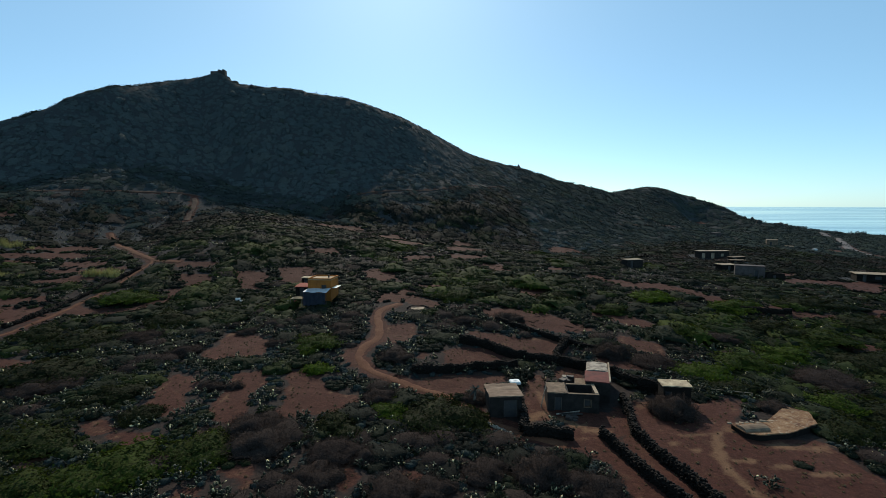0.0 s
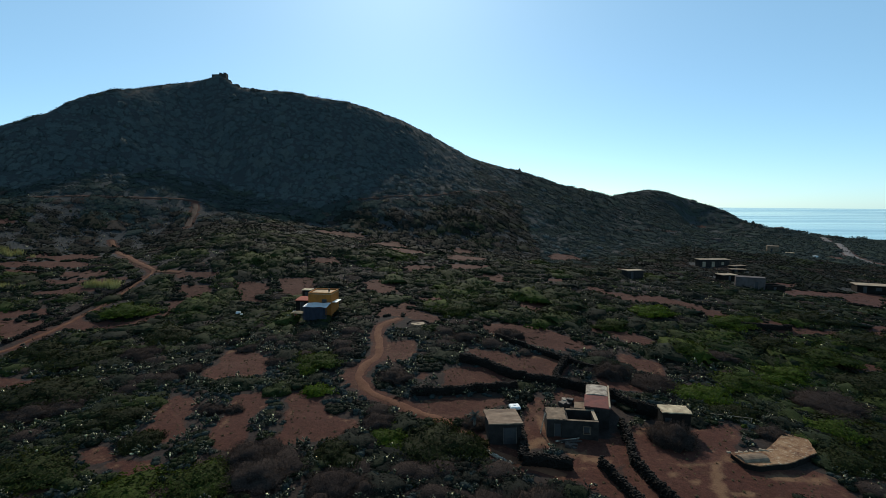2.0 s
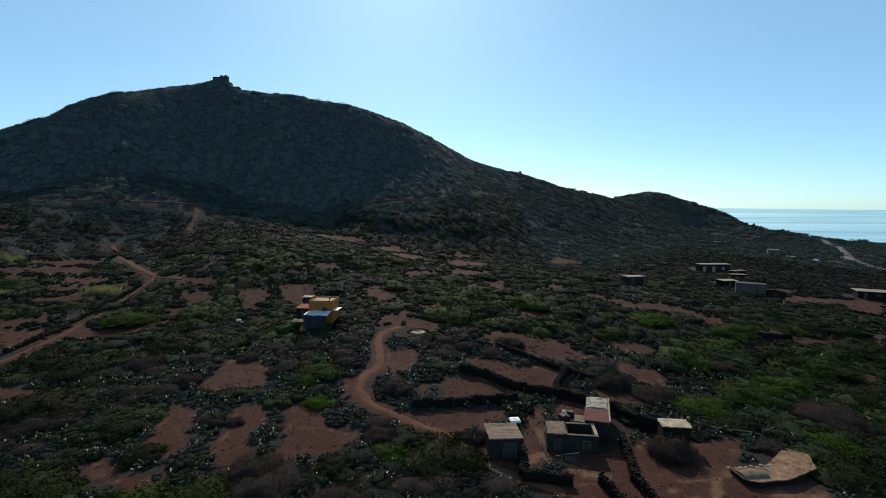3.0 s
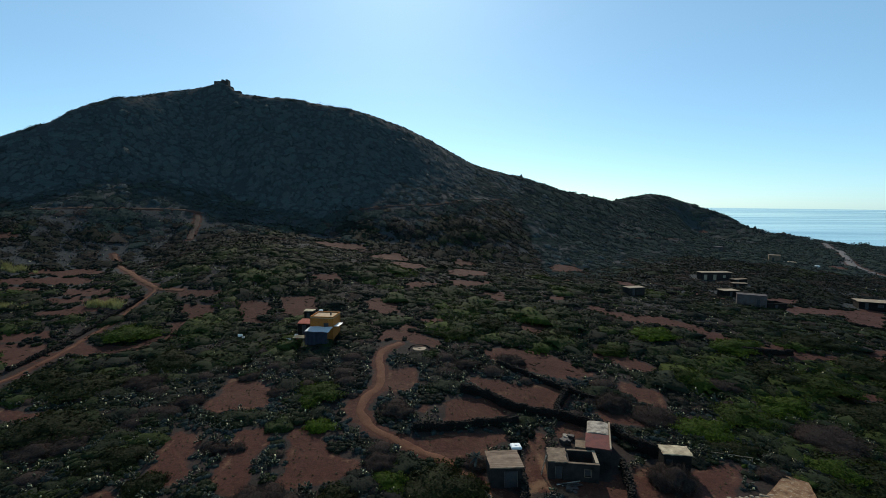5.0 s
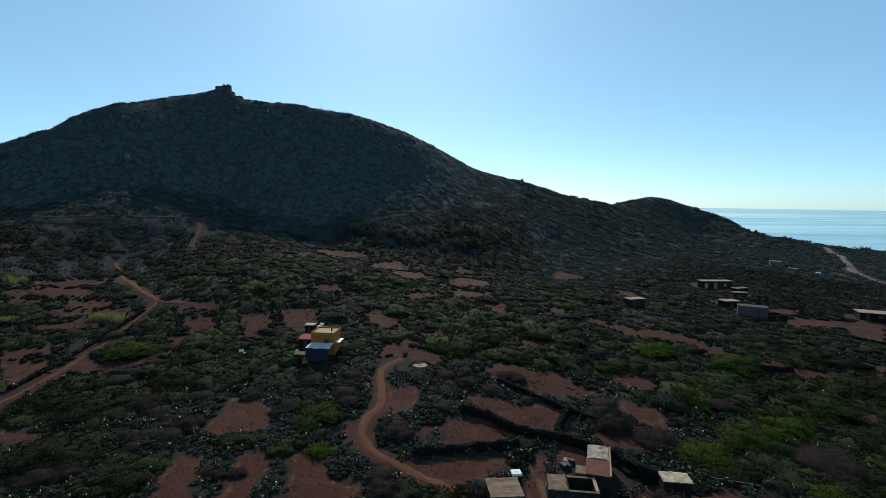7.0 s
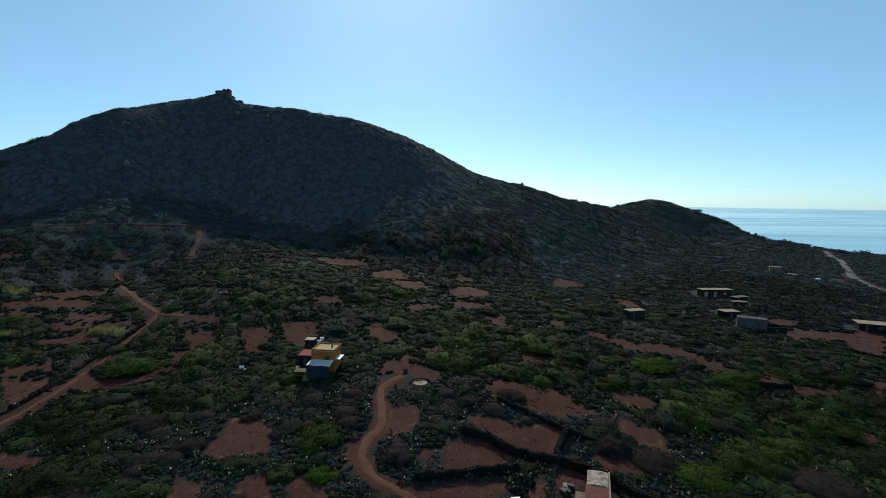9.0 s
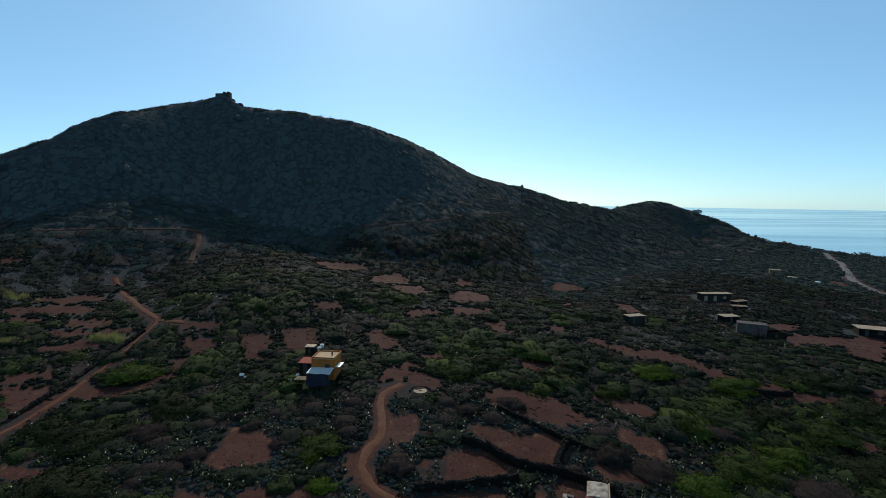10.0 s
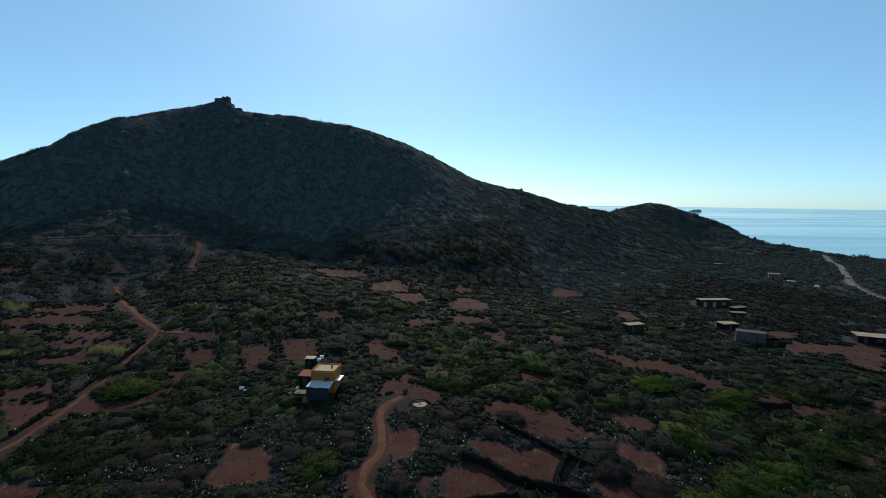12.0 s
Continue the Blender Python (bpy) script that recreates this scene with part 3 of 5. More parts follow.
def worn_slab(x0, x1, y0, y1, z0, z1, ragged=0.05, slope=0.0, n=7):
    """A slab with a ragged outline and a slightly uneven top."""
    bm = bmesh.new()
    us, layers = [i / n for i in range(n + 1)], []
    for zz, top in ((z0, False), (z1, True)):
        layers.append([[bm.verts.new((x0 + (x1 - x0) * u + (random.uniform(-ragged, ragged) if i in (0, n) else 0),
                                      y0 + (y1 - y0) * v + (random.uniform(-ragged, ragged) if j in (0, n) else 0),
                                      zz + slope * (y1 - y0) * v + (random.uniform(-0.4, 0.4) * ragged if top else 0))) for j, v in enumerate(us)] for i, u in enumerate(us)])
    lo_, up_ = layers
    for i in range(n):
        for j in range(n):
            bm.faces.new((up_[i][j], up_[i + 1][j], up_[i + 1][j + 1], up_[i][j + 1]))
            bm.faces.new((lo_[i][j], lo_[i][j + 1], lo_[i + 1][j + 1], lo_[i + 1][j]))
    for k in range(n):
        bm.faces.new((lo_[k][0], lo_[k + 1][0], up_[k + 1][0], up_[k][0]))
        bm.faces.new((lo_[k + 1][n], lo_[k][n], up_[k][n], up_[k + 1][n]))
        bm.faces.new((lo_[0][k + 1], lo_[0][k], up_[0][k], up_[0][k + 1]))
        bm.faces.new((lo_[n][k], lo_[n][k + 1], up_[n][k + 1], up_[n][k]))
    return bm


def wall_x(bm, x0, x1, y0, y1, h, holes=(), z0=0.0):
    """A wall along x with openings (x0, x1, z0, z1) that go through it."""
    at = x0
    for hx0, hx1, hz0, hz1 in sorted(holes):
        if hx0 > at:
            box(bm, at, hx0, y0, y1, z0, h, 0.02)
        if hz0 > z0 + 0.01:
            box(bm, hx0, hx1, y0, y1, z0, hz0, 0.02)
        if hz1 < h - 0.01:
            box(bm, hx0, hx1, y0, y1, hz1, h, 0.02)
        at = hx1
    if at < x1:
        box(bm, at, x1, y0, y1, z0, h, 0.02)
    return bm


def building(name, x, y, turn, w, d, h, wall, roof, label, category="house", holes=(), side_holes=(), parapet=0.0, roof_out=0.12,
             thick=0.3, door=M_DOOR, z=None, group="", roofed=True, slope=0.0):
    """A flat-roofed house whose front (towards -y) starts at x, y in its left corner. holes are cut through the front wall; the first is the door."""
    hs = thing(name, x, y, turn, label, category, group, z)
    part("front_wall", wall_x(bmesh.new(), 0, w, 0, thick, h, holes), wall, hs)
    part("back_wall", wall_x(bmesh.new(), 0, w, d - thick, d, h), wall, hs)
    part("side_wall", box(bmesh.new(), 0.003, thick, thick, d - thick, 0, h - 0.004, 0.02), wall, hs)
    part("side_wall", box(bmesh.new(), w - thick, w - 0.003, thick, d - thick, 0, h - 0.004, 0.02), wall, hs)
    if roofed:
        rf = part("roof", worn_slab(-roof_out, w + roof_out, -roof_out, d + roof_out, h + 0.004, h + 0.13, 0.06, slope), roof, hs)
        if parapet:
            o = roof_out
            for b in ((-o, w + o, -o, -o + 0.2), (-o, w + o, d + o - 0.2, d + o), (-o, -o + 0.2, -o + 0.2, d + o - 0.2), (w + o - 0.2, w + o, -o + 0.2, d + o - 0.2)):
                part("parapet", box(bmesh.new(), *b, h + 0.13, h + 0.13 + parapet, 0.03), wall, rf)
    for i, (hx0, hx1, hz0, hz1) in enumerate(holes):
        kind = "door" if hz0 < 0.2 else "window"
        ob = part(kind, box(bmesh.new(), hx0 + 0.03, hx1 - 0.03, thick * 0.55, thick * 0.55 + 0.06, hz0 + 0.02, hz1 - 0.03, 0.01), door, hs)
        part("frame", wall_x(bmesh.new(), hx0 + 0.005, hx1 - 0.005, thick * 0.5, thick * 0.5 + 0.09, hz1 - 0.005, ((hx0 + 0.06, hx1 - 0.06, hz0, hz1 - 0.06),), hz0), M_WOOD, ob)
    return hs

# ---- ground, sea, tracks ----
def graded(lo, hi, bands):
    """Coordinates from lo to hi whose step grows outwards: bands of (start, step)."""
    out, v = [lo], lo
    while v < hi:
        v += next(s for a0, a1, s in bands if a0 <= v < a1)
        out.append(v)
    return np.array(out)


gx = graded(-760, 760, ((-1e9, -330, 26), (-330, -210, 7), (-210, -130, 3.2), (-130, -48, 1.3), (-48, 48, 0.95), (48, 130, 1.3), (130, 230, 3.2), (230, 420, 7), (420, 1e9, 26)))
gy = graded(-760, 760, ((-1e9, -60, 26), (-60, 24, 4), (24, 110, 0.95), (110, 200, 1.4), (200, 345, 2.6), (345, 560, 6), (560, 1e9, 26)))
X, Y = np.meshgrid(gx, gy)
Z = land(X.ravel(), Y.ravel())
nx, ny = len(gx), len(gy)
i0 = (np.arange(ny - 1)[:, None] * nx + np.arange(nx - 1)[None, :]).ravel()
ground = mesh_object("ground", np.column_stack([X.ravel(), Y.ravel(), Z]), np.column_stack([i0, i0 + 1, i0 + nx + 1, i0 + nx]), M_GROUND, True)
tagged(ground, "red volcanic earth with bare fields and dry litter", "ground", kind="structure")
ground.data.attributes.new("soil", "FLOAT", "POINT").data.foreach_set("value", (sum(bare(X.ravel() + ox, Y.ravel() + oy).astype(np.float32) for ox, oy in ((0, 0), (0.8, 0), (-0.8, 0), (0, 0.8), (0, -0.8))) / 5).astype(np.float32))
hazed = sum(on_hill(X.ravel() + ox, Y.ravel() + oy).astype(np.float32) for ox, oy in ((0, 0), (3, 3), (-3, -3))) / 3
# Beyond 120 m the ground cools with distance, as haze in its colour.
hazed = np.maximum(hazed, 0.8 * np.clip((np.hypot(X.ravel(), Y.ravel()) - 120) / 50, 0, 1))
ground.data.attributes.new("hazed_cover", "FLOAT", "POINT").data.foreach_set("value", hazed.astype(np.float32))
worn = np.zeros(X.size)
for ww, wp in WORN:
    worn = np.maximum(worn, np.clip(1.25 - line_distance(X.ravel(), Y.ravel(), wp) / ww, 0, 1))
rim = np.full(X.size, 9.0)
close = (np.hypot(X.ravel(), Y.ravel()) < 110) & (Y.ravel() > 20)
for f in FIELDS:
    rim[close] = np.minimum(rim[close], line_distance(X.ravel()[close], Y.ravel()[close], [tuple(p) for p in np.vstack([f, f[:1]])]))
worn = np.maximum(worn, np.clip(0.75 - rim / 1.2, 0, 1) * bare(X.ravel(), Y.ravel()) * 0.8)
ground.data.attributes.new("worn", "FLOAT", "POINT").data.foreach_set("value", worn.astype(np.float32))

rr = np.array([480, 640, 800, 1000, 1300, 1700, 2200, 2800, 3400, 4000, 4500, 4800, 4940.0])
seg = 96
ang = np.linspace(0, 2 * np.pi, seg, endpoint=False)
sv = np.array([(r * math.sin(t), r * math.cos(t), -24 + 18 * (r / 4940) ** 2.2) for r in rr for t in ang])
sf = np.array([(k * seg + j, k * seg + (j + 1) % seg, (k + 1) * seg + (j + 1) % seg, (k + 1) * seg + j) for k in range(len(rr) - 1) for j in range(seg)])
tagged(mesh_object("water", sv, sf, M_SEA, True), "calm pale blue open sea with light bands", "sea", kind="structure")


def smooth_line(pts, step):
    """Points along a rounded line through pts, about step apart."""
    p = np.array(pts, float)
    out = []
    for i in range(len(p) - 1):
        a0, a1, a2, a3 = p[max(i - 1, 0)], p[i], p[i + 1], p[min(i + 2, len(p) - 1)]
        k = max(1, int(np.hypot(*(a2 - a1)) / step))
        for u in np.arange(k) / k:
            out.append(0.5 * (2 * a1 + (a2 - a0) * u + (2 * a0 - 5 * a1 + 4 * a2 - a3) * u * u + (3 * a1 - a0 - 3 * a2 + a3) * u ** 3))
    return np.array(out + [p[-1]])


def ribbon(name, width, pts, mat, label, category):
    c = smooth_line(pts, 0.8)
    d = np.gradient(c, axis=0)
    d /= np.hypot(d[:, 0], d[:, 1])[:, None]
    nrm = np.column_stack([d[:, 1], -d[:, 0]])
    cols = 7
    vs = []
    rough_l = 1 + 0.22 * wavy(c[:, 0], c[:, 1], 1 / 7, 0.5) + 0.16 * wavy(c[:, 0], c[:, 1], 1 / 2.6, 1.9)
    rough_r = 1 + 0.22 * wavy(c[:, 0], c[:, 1], 1 / 6, 2.7) + 0.16 * wavy(c[:, 0], c[:, 1], 1 / 2.3, 0.8)
    for j in range(cols):
        u = j / (cols - 1) - 0.5
        q = c + nrm * (u * width * (rough_l if u < 0 else rough_r))[:, None]
        lift = 0.02 + 0.0007 * np.hypot(q[:, 0], q[:, 1]) + 0.035 * np.cos(u * 4 * np.pi)
        if j in (0, cols - 1):
            lift = lift * 0 - 0.15
        vs.append(np.column_stack([q, land(q[:, 0], q[:, 1]) + lift]))
    v = np.stack(vs, 1).reshape(-1, 3)
    k = (np.arange(len(c) - 1)[:, None] * cols + np.arange(cols - 1)[None, :]).ravel()
    return tagged(mesh_object(name, v, np.column_stack([k, k + 1, k + cols + 1, k + cols]), mat, True), label, category, kind="structure")


for tname, (tw, tp) in TRACKS.items():
    if tname == "coast_road":
        ribbon("road", tw, tp, M_ROAD, "pale worn asphalt road along the coast", "road")
    else:
        ribbon("track", tw, tp, M_TRACK if tname in ("track", "bank_track", "farm_track") else M_PATH, "rutted dirt track of sandy red earth", "track")

# ---- plants ----
rng = np.random.default_rng(7)
ICO = bmesh.new()
bmesh.ops.create_icosphere(ICO, subdivisions=2, radius=1)
ICO_V = np.array([v.co[:] for v in ICO.verts])
ICO_F = np.array([[v.index for v in f.verts] for f in ICO.faces])
ICO.free()
ICO3 = bmesh.new()
bmesh.ops.create_icosphere(ICO3, subdivisions=3, radius=1)
ICO3_V = np.array([v.co[:] for v in ICO3.verts])
ICO3_F = np.array([[v.index for v in f.verts] for f in ICO3.faces])
ICO3.free()
BALL = bmesh.new()
bmesh.ops.create_icosphere(BALL, subdivisions=1, radius=1)
BALL_V = np.array([v.co[:] for v in BALL.verts])
BALL_F = np.array([[v.index for v in f.verts] for f in BALL.faces])
BALL.free()


def unit_dirs(k, up=0.0):
    d = rng.normal(size=(k, 3))
    d /= np.linalg.norm(d, axis=1)[:, None]
    d[:, 2] = np.abs(d[:, 2]) * (1 - up) + up * rng.random(k)
    return d / np.linalg.norm(d, axis=1)[:, None]


def cross_axes(d):
    a0 = np.cross(d, rng.normal(size=d.shape))
    a0 /= np.linalg.norm(a0, axis=1)[:, None]
    return a0, np.cross(d, a0)


def cushion(lumps, leaf_count, leaf, sliver=False, flat=0.7, fine=True):
    """A rounded shrub of radius about 1: dark inner lumps with leaves or twigs standing out of them."""
    vs, fs, n0 = [], [], 0
    cs = []
    for i in range(lumps):
        ra = (0.62 if lumps < 9 else 0.74) * math.sqrt((i + 0.3) / lumps)
        th = i * 2.4 + rng.random() * 0.8
        r = rng.uniform(0.34, 0.52) * (1.25 if lumps < 4 else 0.78 if lumps > 8 else 1)
        cs.append((ra * math.cos(th), ra * math.sin(th), 0.2 + rng.uniform(0, 0.25) * (1 - ra), r))
    for cx, cy, cz, r in cs:
        bv, bf = (ICO_V, ICO_F) if fine else (BALL_V, BALL_F)
        v = bv * (r * 0.97) * rng.uniform(0.86, 1.1, (len(bv), 1)) * (1, 1, flat) + (cx, cy, cz * flat)
        vs.append(v)
        fs.append(bf + n0)
        n0 += len(v)
    pick = rng.integers(0, lumps, leaf_count)
    c = np.array(cs)[pick]
    d = unit_dirs(leaf_count, 0.15)
    at = c[:, :3] * (1, 1, flat) + d * c[:, 3:4] * (1, 1, flat) * rng.uniform(0.85, 1.12, (leaf_count, 1))
    if sliver:
        a0 = d + 0.5 * rng.normal(size=d.shape)
        a0 /= np.linalg.norm(a0, axis=1)[:, None]
        b0, _ = cross_axes(a0)
        s = leaf * rng.uniform(0.7, 1.5, (leaf_count, 1))
        tri = np.stack([at - b0 * s * 0.12 - a0 * s * 0.4, at + b0 * s * 0.12 - a0 * s * 0.4, at + a0 * s], 1)
    else:
        nn = d + 0.5 * rng.normal(size=d.shape)
        nn /= np.linalg.norm(nn, axis=1)[:, None]
        a0, b0 = cross_axes(nn)
        s = leaf * rng.uniform(0.6, 1.3, (leaf_count, 1))
        tri = np.stack([at - a0 * s * 0.6, at + b0 * s * 0.9, at + a0 * s * 0.6 - b0 * s * 0.3], 1)
    vs.append(tri.reshape(-1, 3))
    fs.append(np.arange(leaf_count * 3).reshape(-1, 3) + n0)
    return np.concatenate(vs), np.concatenate(fs)


def dome(leaf_count, leaf, sliver=False, rise=0.62, fine=True, amp=0.2):
    """A broad shrub of radius about 1: one uneven dome, its leaves or twigs standing out of it."""
    bv, bf = (ICO3_V, ICO3_F) if fine else (BALL_V, BALL_F) if fine is None else (ICO_V, ICO_F)
    off = Vector(rng.uniform(-20, 20, 3))
    def swell(d):
        return np.array([1 + amp * noise.noise(Vector(p) * 1.7 + off) + amp * 0.7 * noise.noise(Vector(p) * 4.2 + off) for p in d])
    keep = bv[:, 2] > -0.3
    idx = np.cumsum(keep) - 1
    f = bf[keep[bf].all(1)]
    v = bv[keep] * (swell(bv[keep]) * 0.9)[:, None] * (1, 1, rise)
    d = unit_dirs(leaf_count, 0.1)
    at = d * (swell(d) * rng.uniform(0.9, 1.06, leaf_count))[:, None] * (1, 1, rise)
    nn = d + (0.5 if sliver else 0.38) * rng.normal(size=d.shape)
    nn /= np.linalg.norm(nn, axis=1)[:, None]
    a0, b0 = cross_axes(nn)
    s = leaf * rng.uniform(0.6, 1.35, (leaf_count, 1))
    if sliver:
        tri = np.stack([at - b0 * s * 0.1 - nn * s * 0.5, at + b0 * s * 0.1 - nn * s * 0.5, at + nn * s], 1)
    else:
        tri = np.stack([at - a0 * s * 0.6, at + b0 * s * 0.9, at + a0 * s * 0.6 - b0 * s * 0.3], 1)
    return np.concatenate([v, tri.reshape(-1, 3)]), np.concatenate([idx[f], np.arange(leaf_count * 3).reshape(-1, 3) + len(v)])


def pear(levels, rim, first):
    """A prickly pear of stacked oval pads, about 1.6 m high."""
    vs, fs, n0 = [], [], 0
    todo = []
    for _ in range(first):
        th = rng.random() * 6.28
        r0 = rng.random() * 0.07
        todo.append((np.array([r0 * math.cos(th), r0 * math.sin(th), 0.0]), np.array([0.5 * math.cos(th), 0.5 * math.sin(th), 1.0]), 0))
    while todo:
        p, d, lev = todo.pop()
        d = d + rng.normal(size=3) * 0.3
        d[2] = max(d[2], 0.15)
        d /= np.linalg.norm(d)
        side = np.cross(d, rng.normal(size=3))
        side /= np.linalg.norm(side)
        nrm = np.cross(d, side)
        ln, wd = rng.uniform(0.21, 0.33), rng.uniform(0.075, 0.105)
        t = np.arange(rim) / rim * 6.2832
        ring = p + d * (ln / 2) + np.outer(np.cos(t) * -ln / 2, d) + np.outer(np.sin(t) * wd * (1 - 0.2 * np.cos(t)), side)
        mid = p + d * (ln * 0.52)
        vs.append(np.vstack([ring, mid + nrm * 0.022, mid - nrm * 0.022]))
        k = np.arange(rim)
        fs.append(np.vstack([np.column_stack([k, (k + 1) % rim, np.full(rim, rim)]), np.column_stack([(k + 1) % rim, k, np.full(rim, rim + 1)])]) + n0)
        n0 += rim + 2
        if lev < levels:
            for _ in range(rng.integers(1, 4)):
                u = rng.uniform(-1, 1)
                todo.append((p + d * ln * (0.95 - 0.25 * abs(u)) + side * wd * u, d + side * u * 0.8, lev + 1))
    return np.concatenate(vs), np.concatenate(fs)


T_GREEN = [dome(260, 0.085, rise=0.42, amp=0.45) for _ in range(3)] + [cushion(9, 330, 0.085, False, 0.55, False) for _ in range(4)]
T_DRY = [dome(260, 0.17, True, 0.5, False, 0.35) for _ in range(4)]
T_PEAR = [pear(3, 5, f) for f in (2, 3, 3, 3, 4, 2)]
T_MAT = [dome(2900, 0.064, rise=0.36, amp=0.7) for _ in range(4)]
T_BIGDRY = [dome(3000, 0.085, True, 0.55, amp=0.5) for _ in range(3)]
T_GREEN_MID = [dome(125, 0.15, rise=0.42, fine=False, amp=0.75) for _ in range(5)]
T_DRY_MID = [dome(170, 0.13, False, 0.45, False, 0.5) for _ in range(3)]
T_PEAR_MID = [pear(2, 4, f) for f in (2, 2, 2)]
T_PEAR_FAR = [pear(1, 4, f) for f in (2, 3)]
T_FAR_LEAFY = [dome(56, 0.19, rise=0.42, fine=None, amp=0.7) for _ in range(5)]
T_FAR = [dome(36, 0.24, rise=0.42, fine=None, amp=0.6) for _ in range(6)]


def heap(name, templates, at, size, high, tone, mat, label, category):
    """Many plants in one mesh: too many to count."""
    if not len(at):
        return None
    vs, fs, ts, n0 = [], [], [], 0
    which = rng.integers(0, len(templates), len(at))
    turn = rng.random(len(at)) * 6.283
    fall_x = (land(at[:, 0] + 1, at[:, 1]) - land(at[:, 0] - 1, at[:, 1])) / 2
    fall_y = (land(at[:, 0], at[:, 1] + 1) - land(at[:, 0], at[:, 1] - 1)) / 2
    for k, (tv, tf) in enumerate(templates):
        m = np.nonzero(which == k)[0]
        if not len(m):
            continue
        c, s = np.cos(turn[m])[:, None], np.sin(turn[m])[:, None]
        long = rng.uniform(0.85, 1.45, (len(m), 1))
        x = (tv[:, 0] * c * long - tv[:, 1] * s) * size[m][:, None] + at[m, 0:1]
        y = (tv[:, 0] * s * long + tv[:, 1] * c) * size[m][:, None] + at[m, 1:2]
        z = tv[:, 2] * high[m][:, None] + at[m, 2:3] + fall_x[m][:, None] * (x - at[m, 0:1]) + fall_y[m][:, None] * (y - at[m, 1:2])
        vs.append(np.stack([x, y, z], 2).reshape(-1, 3))
        fs.append((tf[None] + (np.arange(len(m)) * len(tv))[:, None, None]).reshape(-1, 3) + n0)
        ts.append(np.repeat(tone[m], len(tv)))
        n0 += len(m) * len(tv)
    ob = mesh_object(name, np.concatenate(vs), np.concatenate(fs), mat, True, np.concatenate(ts))
    return tagged(ob, label, category, kind="stuff")


KEEP_CLEAR = [(7.2, 52.5, 3.2), (10, 55.5, 1.6), (15.3, 54.8, 4.2), (19.6, 59.5, 4.2), (28, 55.6, 2.6), (33, 48.3, 2.6), (37, 50, 3.0), (40, 52, 2.8), (-21.8, 95, 3.8), (-25.5, 97.5, 2.4), (-27.6, 107, 1.8), (-25.4, 91.7, 1.8),
              (-3.6, 90.2, 3.0), (105, 182.5, 7.5), (110, 175.5, 4), (106, 169.5, 3), (91.7, 151.5, 3.4), (88.5, 135, 4.6), (94.5, 133, 4.2), (56.5, 136.5, 3.6), (132, 147.5, 6), (182, 263, 4), (165.5, 283, 3), (-25.6, 108.7, 1.5), (-120, 289, 5.5)]
# broad green mats and large dry thickets: x, y, radius
MATS = [(-21.2, 42.4, 3.2), (-31.3, 36.3, 3.3), (-27.0, 39.6, 4.1), (-10.3, 48.0, 2.5), (-0.4, 51.0, 4.0), (3.4, 50.3, 2.3), (38.3, 60.8, 2.5), (50.9, 55.8, 6.1), (48.6, 58.1, 3.7), (44.2, 50.4, 3.7), (36.8, 66.1, 3.7), (54.0, 74.6, 4.4), (45.1, 70.4, 4.0), (42.8, 84.5, 4.0), (-52.4, 74.0, 4.8), (-36.0, 55.6, 3.3), (-30.4, 50.2, 2.0), (-59.9, 75.6, 4.1), (65.7, 81.3, 5.0), (59.9, 85.8, 4.4), (66.5, 72.3, 5.2), (-59.0, 96.3, 5.4), (-17.4, 72.0, 3.6), (-5.0, 51.8, 2.3), (-48.4, 62.0, 5.1), (-45.2, 84.3, 4.6), (-37.0, 44.9, 3.9), (34.1, 93.5, 3.2), (45.4, 101.8, 4.1), (3.6, 97.7, 3.6), (12.4, 104.9, 3.3), (-15.3, 62.8, 2.1), (24.8, 100.6, 3.3), (59.5, 97.1, 4.8), (77.5, 100.7, 5.3), (79.3, 87.7, 5.6)]
THICKETS = [(-15.9, 44.7, 3.7), (-9.3, 42.8, 2.6), (-6.5, 54.9, 2.2), (-17.9, 47.4, 2.9), (-26.0, 57.0, 1.5), (-23.7, 57.2, 1.1), (26.1, 52.8, 2.7), (53.0, 64.9, 5.0), (39.0, 54.9, 2.0), (4.5, 55.5, 1.7), (-3.8, 37.1, 2.5), (-9.9, 39.1, 2.4), (12.9, 37.9, 2.4), (8.8, 39.9, 2.7), (-43.8, 58.0, 2.4), (-46.9, 56.2, 2.5), (-29.4, 77.8, 1.8), (-23.6, 72.4, 1.6), (-32.9, 81.0, 1.5), (4.1, 40.5, 2.4), (52.1, 61.4, 2.9), (-6.7, 42.5, 1.7), (31.3, 68.9, 3.6), (26.2, 71.9, 2.7), (13.3, 86.6, 2.6), (5.0, 83.6, 2.5), (-45.1, 75.8, 3.1), (-35.0, 69.1, 2.3), (10.9, 38.8, 2.1), (-0.7, 37.5, 2.0), (-5.5, 67.3, 2.5), (47.2, 79.8, 3.3)]
BRIGHT = [(58, 75, 15), (-28, 41, 6), (-46, 62, 9), (16, 103, 9), (-52, 97, 8), (44, 57, 8), (67, 84, 10), (3, 108, 7), (-22, 60, 4), (-6, 50, 5), (-38, 52, 6)]


def scatter(spacing, x0, x1, y0, y1):
    a0, b0 = np.meshgrid(np.arange(x0, x1, spacing), np.arange(y0, y1, spacing))
    x = a0.ravel() + rng.uniform(-0.5, 0.5, a0.size) * spacing
    y = b0.ravel() + rng.uniform(-0.5, 0.5, a0.size) * spacing
    return x, y


def clear_of_things(x, y, grow=0.0):
    ok = np.ones(x.shape, bool)
    for cx, cy, r in KEEP_CLEAR:
        ok &= np.hypot(x - cx, y - cy) > r + grow
    return ok


